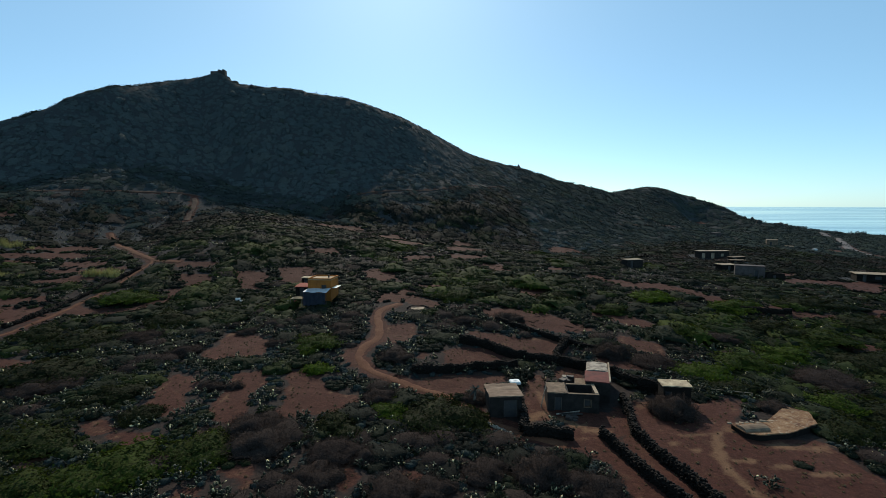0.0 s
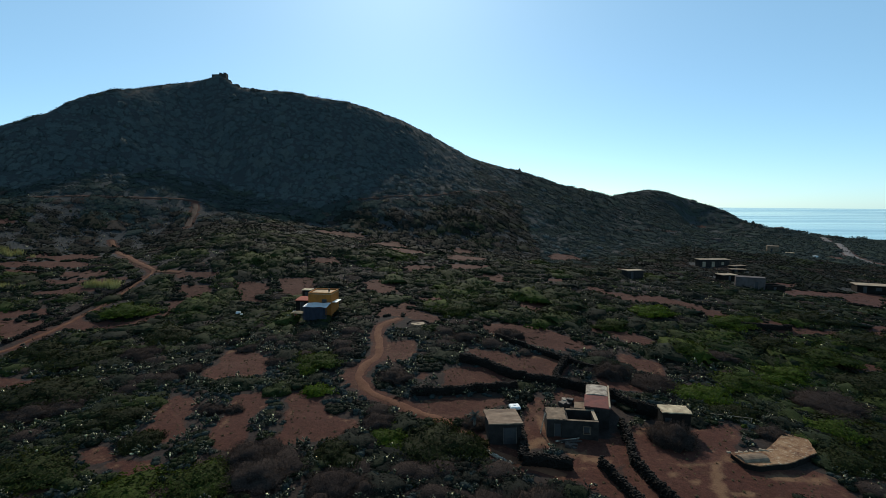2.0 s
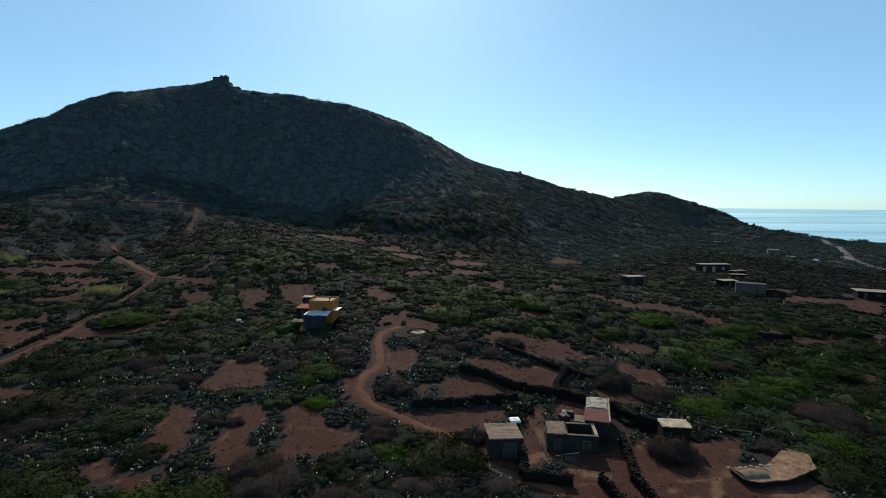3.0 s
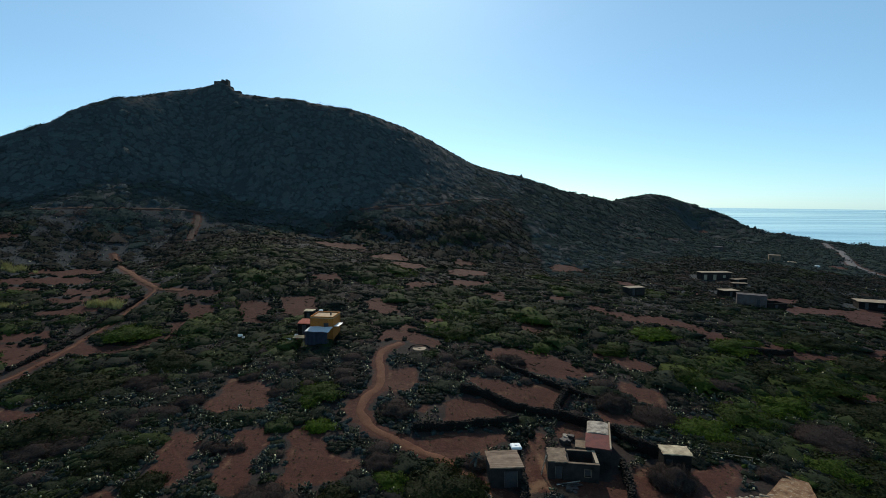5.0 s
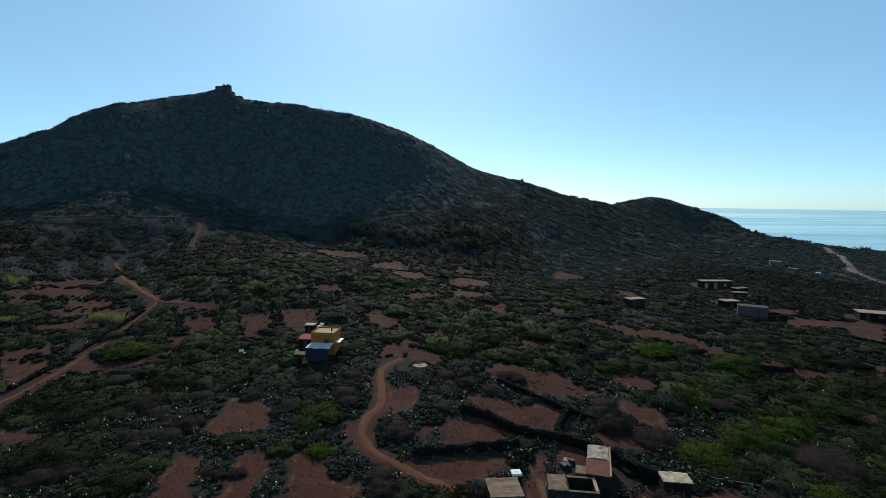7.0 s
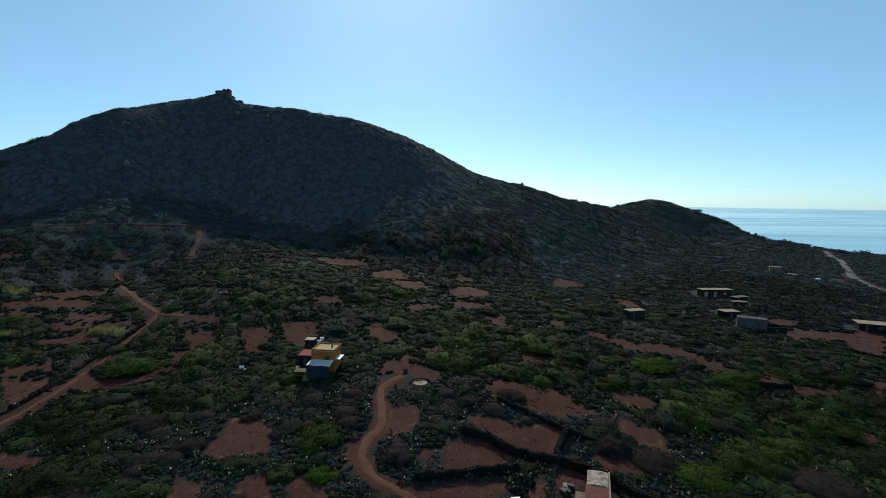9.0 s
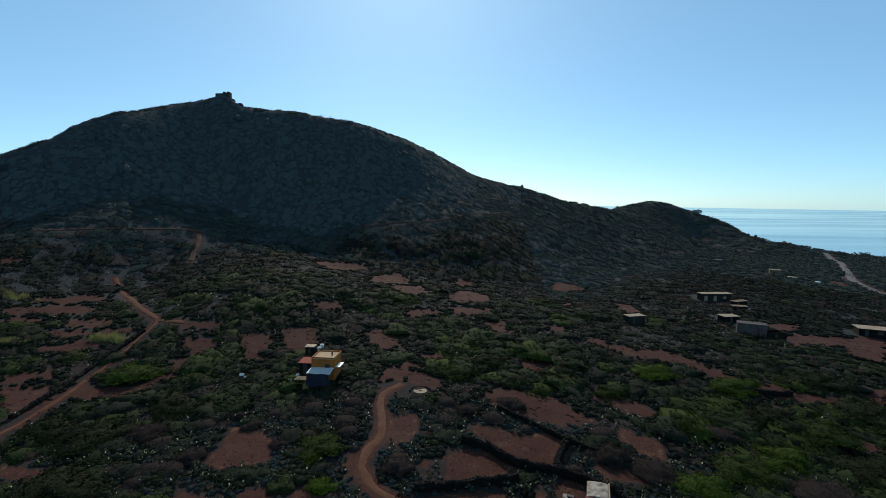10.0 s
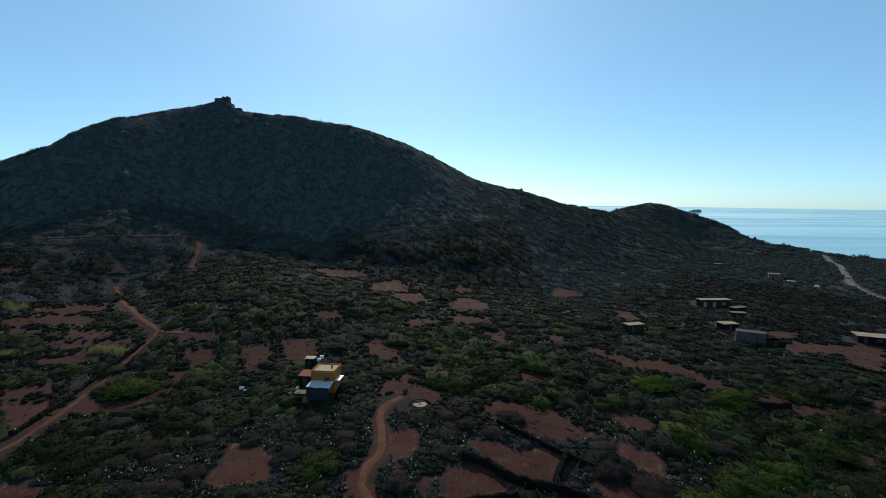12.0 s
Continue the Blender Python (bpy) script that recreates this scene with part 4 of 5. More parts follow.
def field_edge(x, y):
    d = np.full(x.shape, 1e9)
    for f in FIELDS:
        d = np.minimum(d, line_distance(x, y, [tuple(p) for p in np.vstack([f, f[:1]])]))
    return d


def plants_zone(spacing, r0, r1, reach, lo, hi):
    """Positions and kinds of the scrub of one ring; reach: half the angle of the view with a margin."""
    x, y = scatter(spacing, -r1, r1, -5, r1)
    r = np.hypot(x, y)
    pl = land(x, y)
    keep = (r >= r0) & (r < r1) & (np.abs(np.degrees(np.arctan2(x, y))) < reach) & ~on_hill(x, y)
    x, y, pl = x[keep], y[keep], pl[keep]
    size = lo + (hi - lo) * rng.random(len(x)) ** 1.7
    keep = ~bare(x, y, 0.3) & clear_of_things(x, y, 0.4)
    reach_out = 0.95 if r1 < 100 else 0.7 if r1 < 180 else 0.5
    for ox, oy in ((reach_out, 0), (-reach_out, 0), (0, reach_out), (0, -reach_out)):
        keep &= ~bare(x + ox * size, y + oy * size)
    x, y, pl, size = x[keep], y[keep], pl[keep], size[keep]
    edge = field_edge(x, y)
    for mx, my, mr in MATS + THICKETS:
        edge = np.where(np.hypot(x - mx, y - my) < mr * 0.8, 1e3, edge)
    under = edge > 900
    x, y, pl, size, edge = x[~under], y[~under], pl[~under], size[~under], edge[~under]
    n1 = wavy(x, y, 1 / 38, 0.7) + 0.6 * wavy(x, y, 1 / 15, 2.2)
    u = rng.random(len(x))
    p_pear = np.where(edge < 2.2, 0.7, np.where(n1 < -0.1, 0.42, 0.24))
    p_dry = np.where(n1 < -0.1, 0.26, 0.14)
    p_dry = p_dry * (1.0 if r0 < 80 else 0.45 if r0 < 150 else 0.2)
    p_pear = p_pear * (1.0 if r0 < 80 else 1.35)
    bright = sum(np.exp(-((x - cx) ** 2 + (y - cy) ** 2) / (2 * cr * cr)) for cx, cy, cr in BRIGHT)
    p_pear = p_pear * (1 - 0.6 * np.clip(bright, 0, 1))
    p_dry = p_dry * (1 - 0.8 * np.clip(bright, 0, 1))
    kind = np.where(u < p_pear, 2, np.where(u < p_pear + p_dry, 1, 0))
    patch = wavy(x, y, 1 / 27, 4.1)
    if r0 > 80:
        size = size * np.clip(0.95 + 0.4 * patch, 0.5, 1.4)
    tone = np.clip((0.15 if r0 > 80 else 0.16) + 0.16 * n1 + (0.16 * patch if r0 > 80 else 0.08 * patch) + 0.24 * np.clip(bright, 0, 1) + rng.normal(size=len(x)) * 0.13, 0, 1)
    return np.column_stack([x, y, pl - 0.08]), kind, size, tone


def single_plants(name, templates, at, size, high, mat, labels, category, group):
    """Plants near enough to be told apart: one object each, on a few shared meshes."""
    meshes = []
    for tv, tf in templates:
        ob = mesh_object(name, tv, tf, mat, True, np.full(len(tv), 0.2))
        meshes.append(ob.data)
        bpy.data.objects.remove(ob)
    for i, (x, y, z) in enumerate(at):
        ob = new(name, meshes[i % len(meshes)])
        ob.matrix_world = pose(x, y, z, 0, 0, rng.random() * 360) @ Matrix.Diagonal((size[i], size[i], high[i], 1))
        tagged(ob, labels, category, group)


at, kind, size, tone = plants_zone(1.45, 24, 88, 47, 0.6, 2.5)
order = np.hypot(at[:, 0], at[:, 1] - 22)
for code, nm, tmpl, mat, lab, cat, grp in (
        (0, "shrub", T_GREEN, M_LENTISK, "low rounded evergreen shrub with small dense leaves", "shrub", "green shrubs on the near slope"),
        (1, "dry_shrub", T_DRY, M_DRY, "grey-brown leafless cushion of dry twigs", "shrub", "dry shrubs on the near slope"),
        (2, "prickly_pear", T_PEAR, M_PEAR, "prickly pear cactus with glossy grey-green pads", "cactus", "prickly pears on the near slope")):
    m = np.nonzero(kind == code)[0]
    m = m[np.argsort(order[m])]
    near, rest = m[:280], m[280:]
    if code == 2:
        sz = rng.uniform(0.75, 1.25, len(at))
        hg = sz * rng.uniform(0.8, 1.15, len(at))
    else:
        sz, hg = size, size ** 0.8 * rng.uniform(0.75, 1.1, len(at))
    single_plants(nm, tmpl, at[near], sz[near], hg[near], mat, lab, cat, grp)
    heap(nm + "_growth", tmpl, at[rest], sz[rest], hg[rest], tone[rest], mat, lab + ", many together", cat)

at, kind, size, tone = plants_zone(1.95, 24, 92, 47, 0.4, 0.9)
sz = rng.uniform(0.8, 1.25, len(at))
heap("prickly_pear_scatter", [pear(2, 5, f) for f in (2, 3, 4, 3)], at, sz, sz * rng.uniform(1.0, 1.35, len(at)), tone, M_PEAR, "prickly pears scattered through the shrubs", "cactus")
T_LOW = [cushion(2, 34, 0.22, False, 0.6, False) for _ in range(4)]
at, kind, size, tone = plants_zone(1.4, 24, 88, 47, 0.5, 1.1)
heap("low_herbs", T_LOW, at, size, size, tone * 0.6, M_FOOT_HAZED, "low dark herbs filling the gaps between shrubs", "undergrowth")
x, y = scatter(0.55, -50, 60, 30, 80)
keep = bare(x, y) & (line_distance(x, y, TRACKS["track"][1]) > 1.6) & clear_of_things(x, y) & (wavy(x, y, 1 / 6, 0.8) + rng.normal(size=len(x)) * 0.5 > 0.45)
x, y = x[keep], y[keep]
sz = rng.uniform(0.07, 0.2, len(x))
T_TUFT = [cushion(1, 26, 0.7, True, 1.0, False) for _ in range(3)]
heap("dry_grass", T_TUFT, np.column_stack([x, y, land(x, y) - 0.03]), sz, sz, rng.random(len(x)) * 0.6, M_STRAW, "tufts of dry yellow grass on the bare fields", "grass")

x, y = scatter(1.25, -130, 150, 82, 215)
keep = bare(x, y) & (np.abs(np.degrees(np.arctan2(x, y))) < 46) & clear_of_things(x, y) & (wavy(x, y, 1 / 11, 3.1) + 0.7 * wavy(x, y, 1 / 4, 1.2) + rng.normal(size=len(x)) * 0.4 > 0.25)
for tname, (tw, tp) in TRACKS.items():
    keep &= line_distance(x, y, tp) > tw / 2 + 0.6
x, y = x[keep], y[keep]
sz = rng.uniform(0.25, 0.7, len(x))
heap("dry_weeds", T_LOW, np.column_stack([x, y, land(x, y) - 0.05]), sz, sz * 0.35, rng.random(len(x)), M_WEED, "low dry weeds spread over the old fields", "weeds")

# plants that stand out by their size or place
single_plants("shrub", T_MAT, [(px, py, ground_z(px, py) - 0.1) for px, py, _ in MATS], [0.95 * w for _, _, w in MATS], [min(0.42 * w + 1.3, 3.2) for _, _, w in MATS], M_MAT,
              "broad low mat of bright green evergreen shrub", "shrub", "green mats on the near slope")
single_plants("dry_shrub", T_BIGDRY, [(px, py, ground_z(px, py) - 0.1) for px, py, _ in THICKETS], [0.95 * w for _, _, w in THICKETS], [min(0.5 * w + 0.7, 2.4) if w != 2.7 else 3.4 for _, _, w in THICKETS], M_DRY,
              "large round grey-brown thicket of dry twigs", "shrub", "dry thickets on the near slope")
for nm, tmpl, mat, lab, cat, spots in (
        ("shrub", T_GREEN, M_LENTISK, "single green bush on bare earth", "shrub", ((33.3, 42.6, 0.8, 0.8), (42.6, 49.4, 1.6, 1.6), (44.5, 52.5, 1.6, 1.6), (10.6, 60.6, 1.3, 2.6), (12.0, 63.0, 1.2, 2.4), (2.9, 55.6, 1.2, 1.7), (14.6, 58.6, 0.8, 1.3))),
        ("shrub", T_GREEN, M_LENTISK, "dark rounded bush round the ochre house", "shrub", ((-17.5, 91.8, 1.5, 2.2), (-17.7, 102.6, 1.6, 1.9), (-31.6, 93.4, 1.7, 1.9), (-36.9, 99.5, 1.5, 1.7), (-27.1, 87.6, 1.6, 1.8), (-18.2, 87.0, 1.6, 1.9), (-22.0, 86.1, 1.5, 1.6), (-36.9, 106.4, 1.6, 1.9), (-16.5, 93.8, 1.7, 1.8), (-31.6, 102.7, 1.2, 1.6), (-13.4, 87.4, 1.7, 1.9), (-19.2, 83.8, 1.6, 1.7), (-17.3, 95.9, 1.7, 2.1), (-15.9, 99.6, 1.6, 1.9))),
        ("shrub", T_GREEN, M_LENTISK, "low dark bush beside the round cistern", "shrub", ((-5.6, 84.6, 1.3, 0.8), (-3.9, 84.2, 1.2, 0.7), (-7.2, 84.6, 1.0, 0.8), (-4.6, 99.2, 1.3, 1.2))),
        ("prickly_pear", T_PEAR, M_PEAR, "prickly pear clump on the bare yard", "cactus", ((27.0, 39.9, 1.2, 1.1), (28.2, 39.4, 1.1, 1.0), (27.6, 38.9, 1.0, 0.9), (7.5, 56.0, 1.4, 1.4), (8.6, 58.0, 1.3, 1.4), (13.9, 61.0, 1.1, 1.3)))):
    single_plants(nm, tmpl, [(px, py, ground_z(px, py) - 0.08) for px, py, _, _ in spots], [q[2] for q in spots], [q[3] for q in spots], mat, lab, cat, "")

at, kind, size, tone = plants_zone(1.65, 88, 165, 46, 1.1, 3.3)
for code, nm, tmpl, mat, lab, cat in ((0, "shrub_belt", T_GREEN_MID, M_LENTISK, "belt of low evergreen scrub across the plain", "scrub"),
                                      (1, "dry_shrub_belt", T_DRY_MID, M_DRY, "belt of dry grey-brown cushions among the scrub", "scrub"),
                                      (2, "prickly_pear_belt", T_PEAR_MID, M_PEAR, "belt of prickly pears between the old fields", "cactus")):
    m = kind == code
    sz = size[m] * (1.0, 0.65)[code] if code != 2 else rng.uniform(0.9, 1.4, m.sum())
    heap(nm, tmpl, at[m], sz, sz * (0.72 if code != 2 else 1.0), tone[m], mat, lab, cat)

at, kind, size, tone = plants_zone(2.25, 165, 300, 46, 1.7, 4.0)
# Kind 3: a paler bluish scrub colour lifts the shade cast by the hill.
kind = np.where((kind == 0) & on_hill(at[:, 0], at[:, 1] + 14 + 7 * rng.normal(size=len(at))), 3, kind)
for code, nm, tmpl, mat in ((0, "far_scrub", T_FAR_LEAFY, M_LENTISK), (3, "footslope_scrub", T_FAR_LEAFY, M_FOOT_HAZED), (1, "far_dry_scrub", T_FAR_LEAFY, M_DRY), (2, "far_prickly_pear", T_PEAR_FAR, M_PEAR)):
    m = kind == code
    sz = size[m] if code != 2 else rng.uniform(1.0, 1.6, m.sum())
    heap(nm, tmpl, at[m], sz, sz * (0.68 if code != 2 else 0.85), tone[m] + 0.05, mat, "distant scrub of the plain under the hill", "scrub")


# dark hedge growth on the banks between the old fields
x, y = scatter(1.5, -190, 200, 84, 290)
keep = (np.abs(np.degrees(np.arctan2(x, y))) < 46) & (np.hypot(x, y) > 86) & ~on_hill(x, y)
x, y = x[keep], y[keep]
keep = ~bare(x, y, 0.5) & clear_of_things(x, y, 0.4)
x, y = x[keep], y[keep]
keep = field_edge(x, y) < 2.4
x, y = x[keep], y[keep]
sz = rng.uniform(0.5, 1.15, len(x)) * (0.85 + np.hypot(x, y) / 500)
heap("hedge_growth", T_LOW, np.column_stack([x, y, land(x, y) - 0.06]), sz, sz, rng.uniform(0.0, 0.5, len(x)), M_LENTISK, "low dark hedge growth on the banks between old fields", "hedge")


def hill_scrub(spacing, x0, x1, y0, y1, name, label, mat=M_SCRUB_HAZED):
    x, y = scatter(spacing, x0, x1, y0, y1)
    far = np.hypot(x, y)
    keep = on_hill(x, y) & (np.abs(np.degrees(np.arctan2(x, y))) < 46) & (y > 20) & (far < 600)
    x, y = x[keep], y[keep]
    keep = ~bare(x, y, 0.8) & (wavy(x, y, 1 / 23, 1.4) + 0.8 * wavy(x, y, 1 / 9, 0.2) > -0.8) & clear_of_things(x, y)
    x, y = x[keep], y[keep]
    tone = np.clip(0.3 + 0.22 * wavy(x, y, 1 / 30, 3.3) + 0.22 * wavy(x * 0.3, y, 1 / 9, 1.7) + rng.normal(size=len(x)) * 0.09, 0, 1)
    fall = np.hypot(land(x + 2, y) - land(x - 2, y), land(x, y + 2) - land(x, y - 2)) / 4
    gentle = np.clip((0.66 - fall) / 0.2, 0, 1)
    sz = spacing * (0.45 + 0.75 * rng.random(len(x)) ** 2.5) * (1 + 0.2 * gentle)
    low = np.where(line_distance(x, y, [(c[0], c[1]) for c in CREST[::3]]) < 12, 0.75, 1.0)
    sz = sz * (0.5 + 0.5 * low)
    at, hg = np.column_stack([x, y, land(x, y) - 0.1]), sz * low * rng.uniform(0.4, 0.8, len(x))
    # Steep faces take the paler haze colour, gentler ones the darker scrub.
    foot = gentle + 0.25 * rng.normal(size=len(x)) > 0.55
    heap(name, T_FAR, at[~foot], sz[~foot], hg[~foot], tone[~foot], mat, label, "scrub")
    heap(name + "_foot", T_FAR_LEAFY, at[foot], sz[foot] * 0.95, hg[foot] * 1.05, tone[foot], M_FOOT_HAZED, "dark evergreen scrub at the foot of the hill", "scrub")


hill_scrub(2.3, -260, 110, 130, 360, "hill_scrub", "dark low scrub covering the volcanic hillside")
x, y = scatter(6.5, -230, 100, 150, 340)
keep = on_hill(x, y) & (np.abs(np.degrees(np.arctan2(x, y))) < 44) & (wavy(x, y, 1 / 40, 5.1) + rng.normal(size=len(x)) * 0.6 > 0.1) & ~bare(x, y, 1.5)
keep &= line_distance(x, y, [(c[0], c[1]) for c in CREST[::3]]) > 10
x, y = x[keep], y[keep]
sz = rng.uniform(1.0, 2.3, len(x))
heap("hill_shrubs", T_GREEN_MID, np.column_stack([x, y, land(x, y) - 0.1]), sz, sz * 1.3, rng.uniform(0.0, 0.2, len(x)), M_SCRUB_HAZED, "larger dark shrubs dotted over the hillside", "scrub")
hill_scrub(5.0, 60, 480, 250, 560, "ridge_scrub", "dark scrub on the low ridge by the coast", M_FOOT_HAZED)
# thin scrub beyond the coast plain and to the sides
x, y = scatter(6.0, -330, 480, -120, 520)
r, az = np.hypot(x, y), np.abs(np.degrees(np.arctan2(x, y)))
keep = ((az >= 46) | (r < 25)) & (r < 330) & ~on_hill(x, y) & (rng.random(len(x)) < np.clip(1.25 - r / 75, 0.1, 1))
x, y = x[keep], y[keep]
x, y = x[~bare(x, y, 1.0)], y[~bare(x, y, 1.0)]
sz = rng.uniform(0.8, 1.9, len(x))
heap("outer_scrub", T_GREEN_MID, np.column_stack([x, y, land(x, y) - 0.1]), sz, sz, rng.uniform(0.1, 0.6, len(x)), M_LENTISK, "thin scrub of the outer plain", "scrub")

x, y = scatter(4.0, 70, 430, 190, 560)
r, az = np.hypot(x, y), np.abs(np.degrees(np.arctan2(x, y)))
keep = (r > 295) & (r < 590) & (az < 46) & ~on_hill(x, y)
x, y = x[keep], y[keep]
keep = ~bare(x, y, 1.0) & clear_of_things(x, y)
x, y = x[keep], y[keep]
sz = rng.uniform(1.8, 3.6, len(x))
heap("coast_scrub", T_FAR, np.column_stack([x, y, land(x, y) - 0.1]), sz, sz * 0.9, rng.uniform(0.2, 0.8, len(x)), M_FOOT_HAZED, "low scrub of the flat land towards the coast", "scrub")

# ---- dry-stone walls ----
def dry_wall(pts, high, wide, label, mat=M_STONE, name="dry_stone_wall"):
    """Rough lava stones laid in courses round a core, along a line."""
    c = smooth_line(pts, 0.15)
    d = np.gradient(c, axis=0)
    d /= np.hypot(d[:, 0], d[:, 1])[:, None]
    nrm = np.column_stack([d[:, 1], -d[:, 0]])
    gz = land(c[:, 0], c[:, 1])
    top = high * (1 + 0.12 * wavy(c[:, 0], c[:, 1], 1 / 3.1, 0.9))
    spots = []
    course = 0.17
    for i in range(len(c)):
        rows = int(top[i] / course)
        for k in range(rows + 1):
            w = wide * (0.5 - 0.12 * k / max(rows, 1))
            offs = (-w, w) if k < rows else (-w * 0.8, 0.0, w * 0.8)
            for o in offs:
                j = rng.normal(size=3) * (0.09, 0.05, 0.04)
                spots.append((*(c[i] + nrm[i] * o + j[:2]), gz[i] + k * course + 0.1 + j[2], math.atan2(d[i, 1], d[i, 0])))
    s = np.array(spots)
    cube = np.array([(a0, b0, c0) for c0 in (-1, 1) for b0 in (-1, 1) for a0 in (-1, 1)], float)
    quads = np.array([(0, 2, 3, 1), (4, 5, 7, 6), (0, 1, 5, 4), (2, 6, 7, 3), (1, 3, 7, 5), (0, 4, 6, 2)])
    k = len(s)
    v = cube[None] * (rng.uniform(0.5, 1.35, (k, 1, 3)) * (0.095, 0.085, 0.072)) * rng.uniform(0.75, 1.2, (k, 8, 1))
    th = s[:, 3] + rng.normal(size=k) * 0.35
    co, si = np.cos(th)[:, None], np.sin(th)[:, None]
    v = np.stack([v[..., 0] * co - v[..., 1] * si + s[:, 0:1], v[..., 0] * si + v[..., 1] * co + s[:, 1:2], v[..., 2] + s[:, 2:3]], 2).reshape(-1, 3)
    f = (quads[None] + (np.arange(k) * 8)[:, None, None]).reshape(-1, 4)
    # core
    m = len(c)
    cw = wide * 0.47
    core = np.concatenate([np.column_stack([c + nrm * sgn * cw, gz + hz]) for sgn in (-1, 1) for hz in (np.full(m, -0.3), top * 0.97)])
    i = np.arange(m - 1)
    cf = [np.column_stack([i + a0 * m, i + 1 + a0 * m, i + 1 + b0 * m, i + b0 * m]) for a0, b0 in ((0, 1), (1, 3), (3, 2))]
    n0 = len(v)
    ob = mesh_object(name, np.concatenate([v, core]), np.concatenate([f] + [q + n0 for q in cf]), mat)
    return tagged(ob, label, "wall", "dry-stone walls of the fields")


dry_wall([(16.4, 47.3), (17.2, 44.0), (18.0, 39.9), (19.1, 36.8), (20.2, 33)], 0.95, 0.42, "dark dry-stone wall along a sunken lane")
dry_wall([(21.8, 55.9), (20.8, 50.9), (20.0, 47.7), (20.4, 43.4), (21.2, 39.9), (21.7, 36.7), (22.3, 33)], 1.0, 0.45, "dark dry-stone wall between lane and bare yard")
dry_wall([(8.7, 47.7), (13.4, 47.0)], 1.0, 0.75, "short dark dry-stone wall in front of the yard")
dry_wall([(9.5, 54.2), (9.3, 51), (8.7, 48.0)], 1.0, 0.6, "crumbling dry-stone wall beside the shed")
dry_wall([(-3.0, 62.6), (2.2, 63.6), (11.1, 65.7)], 1.0, 0.7, "dark dry-stone wall under a walled field")
dry_wall([(3.9, 74.3), (7.7, 72.7), (11.0, 69.5), (18.1, 67.1), (23.0, 64.2)], 1.2, 0.7, "long dark dry-stone wall between two fields")
dry_wall([(10.8, 84.9), (16.6, 79.9), (21.9, 75.2), (26.0, 72.4)], 0.75, 0.5, "low dark dry-stone wall on the upper side of a bare field")
dry_wall([(20.9, 76.3), (17.8, 70.4), (17.3, 67.6)], 1.1, 0.7, "dark dry-stone wall closing a bare field")
dry_wall([(23.3, 63.9), (25.4, 59.8), (27.2, 58.2)], 1.3, 0.8, "tall dark dry-stone wall behind the hut")
dry_wall([(60.3, 95.0), (65.5, 94.1), (69.9, 94.0)], 0.9, 0.8, "dark dry-stone terrace wall on the plain")
dry_wall([(103.0, 117.5), (106.8, 113.9)], 0.9, 0.6, "low dry-stone wall by the far yard")
dry_wall([(65.5, 144), (72.3, 143.8)], 0.8, 0.6, "low wall by a far hut")
dry_wall([(-67.0, 113.5), (-67.9, 104), (-67.9, 94), (-67.8, 85), (-68.1, 78.5)], 0.5, 0.6, "low dark dry-stone wall along the farm track")
dry_wall([(3.9, 52.4), (5.7, 49.2), (7.5, 47.5)], 0.12, 0.16, "low line of pale stones along the track", M_WHITE)

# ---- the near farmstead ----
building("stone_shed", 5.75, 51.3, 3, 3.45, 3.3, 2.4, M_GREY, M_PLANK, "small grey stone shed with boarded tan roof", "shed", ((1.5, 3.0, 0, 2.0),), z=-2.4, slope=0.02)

# A white sheet, built as a flat box; lid and stand are added.
tank = thing("white_sheet", 9.35, 56.8, 5, "flat white sheet, built as a lidded box on an added stand", "tank")
part("stand", box(bmesh.new(), -0.55, 0.55, -0.5, 0.5, 0, 1.75, 0.04), M_STONE, tank)
part("tank_body", box(bmesh.new(), -0.62, 0.62, -0.6, 0.6, 1.75, 2.1, 0.1), M_PLASTIC, tank)
part("lid", box(bmesh.new(), -0.16, 0.16, -0.16, 0.16, 2.1, 2.16, 0.03), M_PLASTIC, tank)

ruin = building("ruined_house", 12.4, 53.3, -8, 5.6, 3.3, 2.2, M_GREY, M_TAN, "roofless ruined stone house with some tan roof remaining", "ruin",
                ((0.8, 1.6, 0, 1.8), (4.0, 4.7, 0.8, 1.6)), roofed=False, thick=0.38, z=-2.6)
part("roof_remnant", worn_slab(0.02, 2.15, 0.02, 3.28, 2.204, 2.32, 0.09), M_TAN, ruin, "broken edge of the tan roof")
part("partition", box(bmesh.new(), 2.1, 2.4, 0.39, 2.9, 0, 2.1, 0.03, 0.02), M_GREY, ruin)
part("coping", box(bmesh.new(), 5.22, 5.6, 0.4, 3.28, 2.204, 2.28, 0.02), M_CONC, ruin, "pale plastered wall top")
part("coping", box(bmesh.new(), 2.2, 5.6, 0.02, 0.36, 2.204, 2.245, 0.015, 0.012), M_TAN, ruin)
part("coping", box(bmesh.new(), 2.4, 5.2, 2.93, 3.28, 2.204, 2.26, 0.02), M_TAN, ruin)

part("window_surround", wall_x(bmesh.new(), 3.93, 4.77, -0.04, -0.004, 1.68, ((4.01, 4.69, 0.8, 1.6),), 0.74), M_TAN, ruin, "worn plaster window surround")

rh = building("red_roofed_house", 17.5, 56.1, -18, 2.75, 7.2, 2.55, M_GREY, M_RED, "narrow stone house, its flat roof half red and half white", "house", ((0.7, 1.5, 0, 1.9),), roofed=False, z=-2.65)
part("roof", worn_slab(-0.1, 2.85, -0.1, 3.6, 2.555, 2.68, 0.04), M_RED, rh, "faded red painted roof")
bm = bmesh.new()
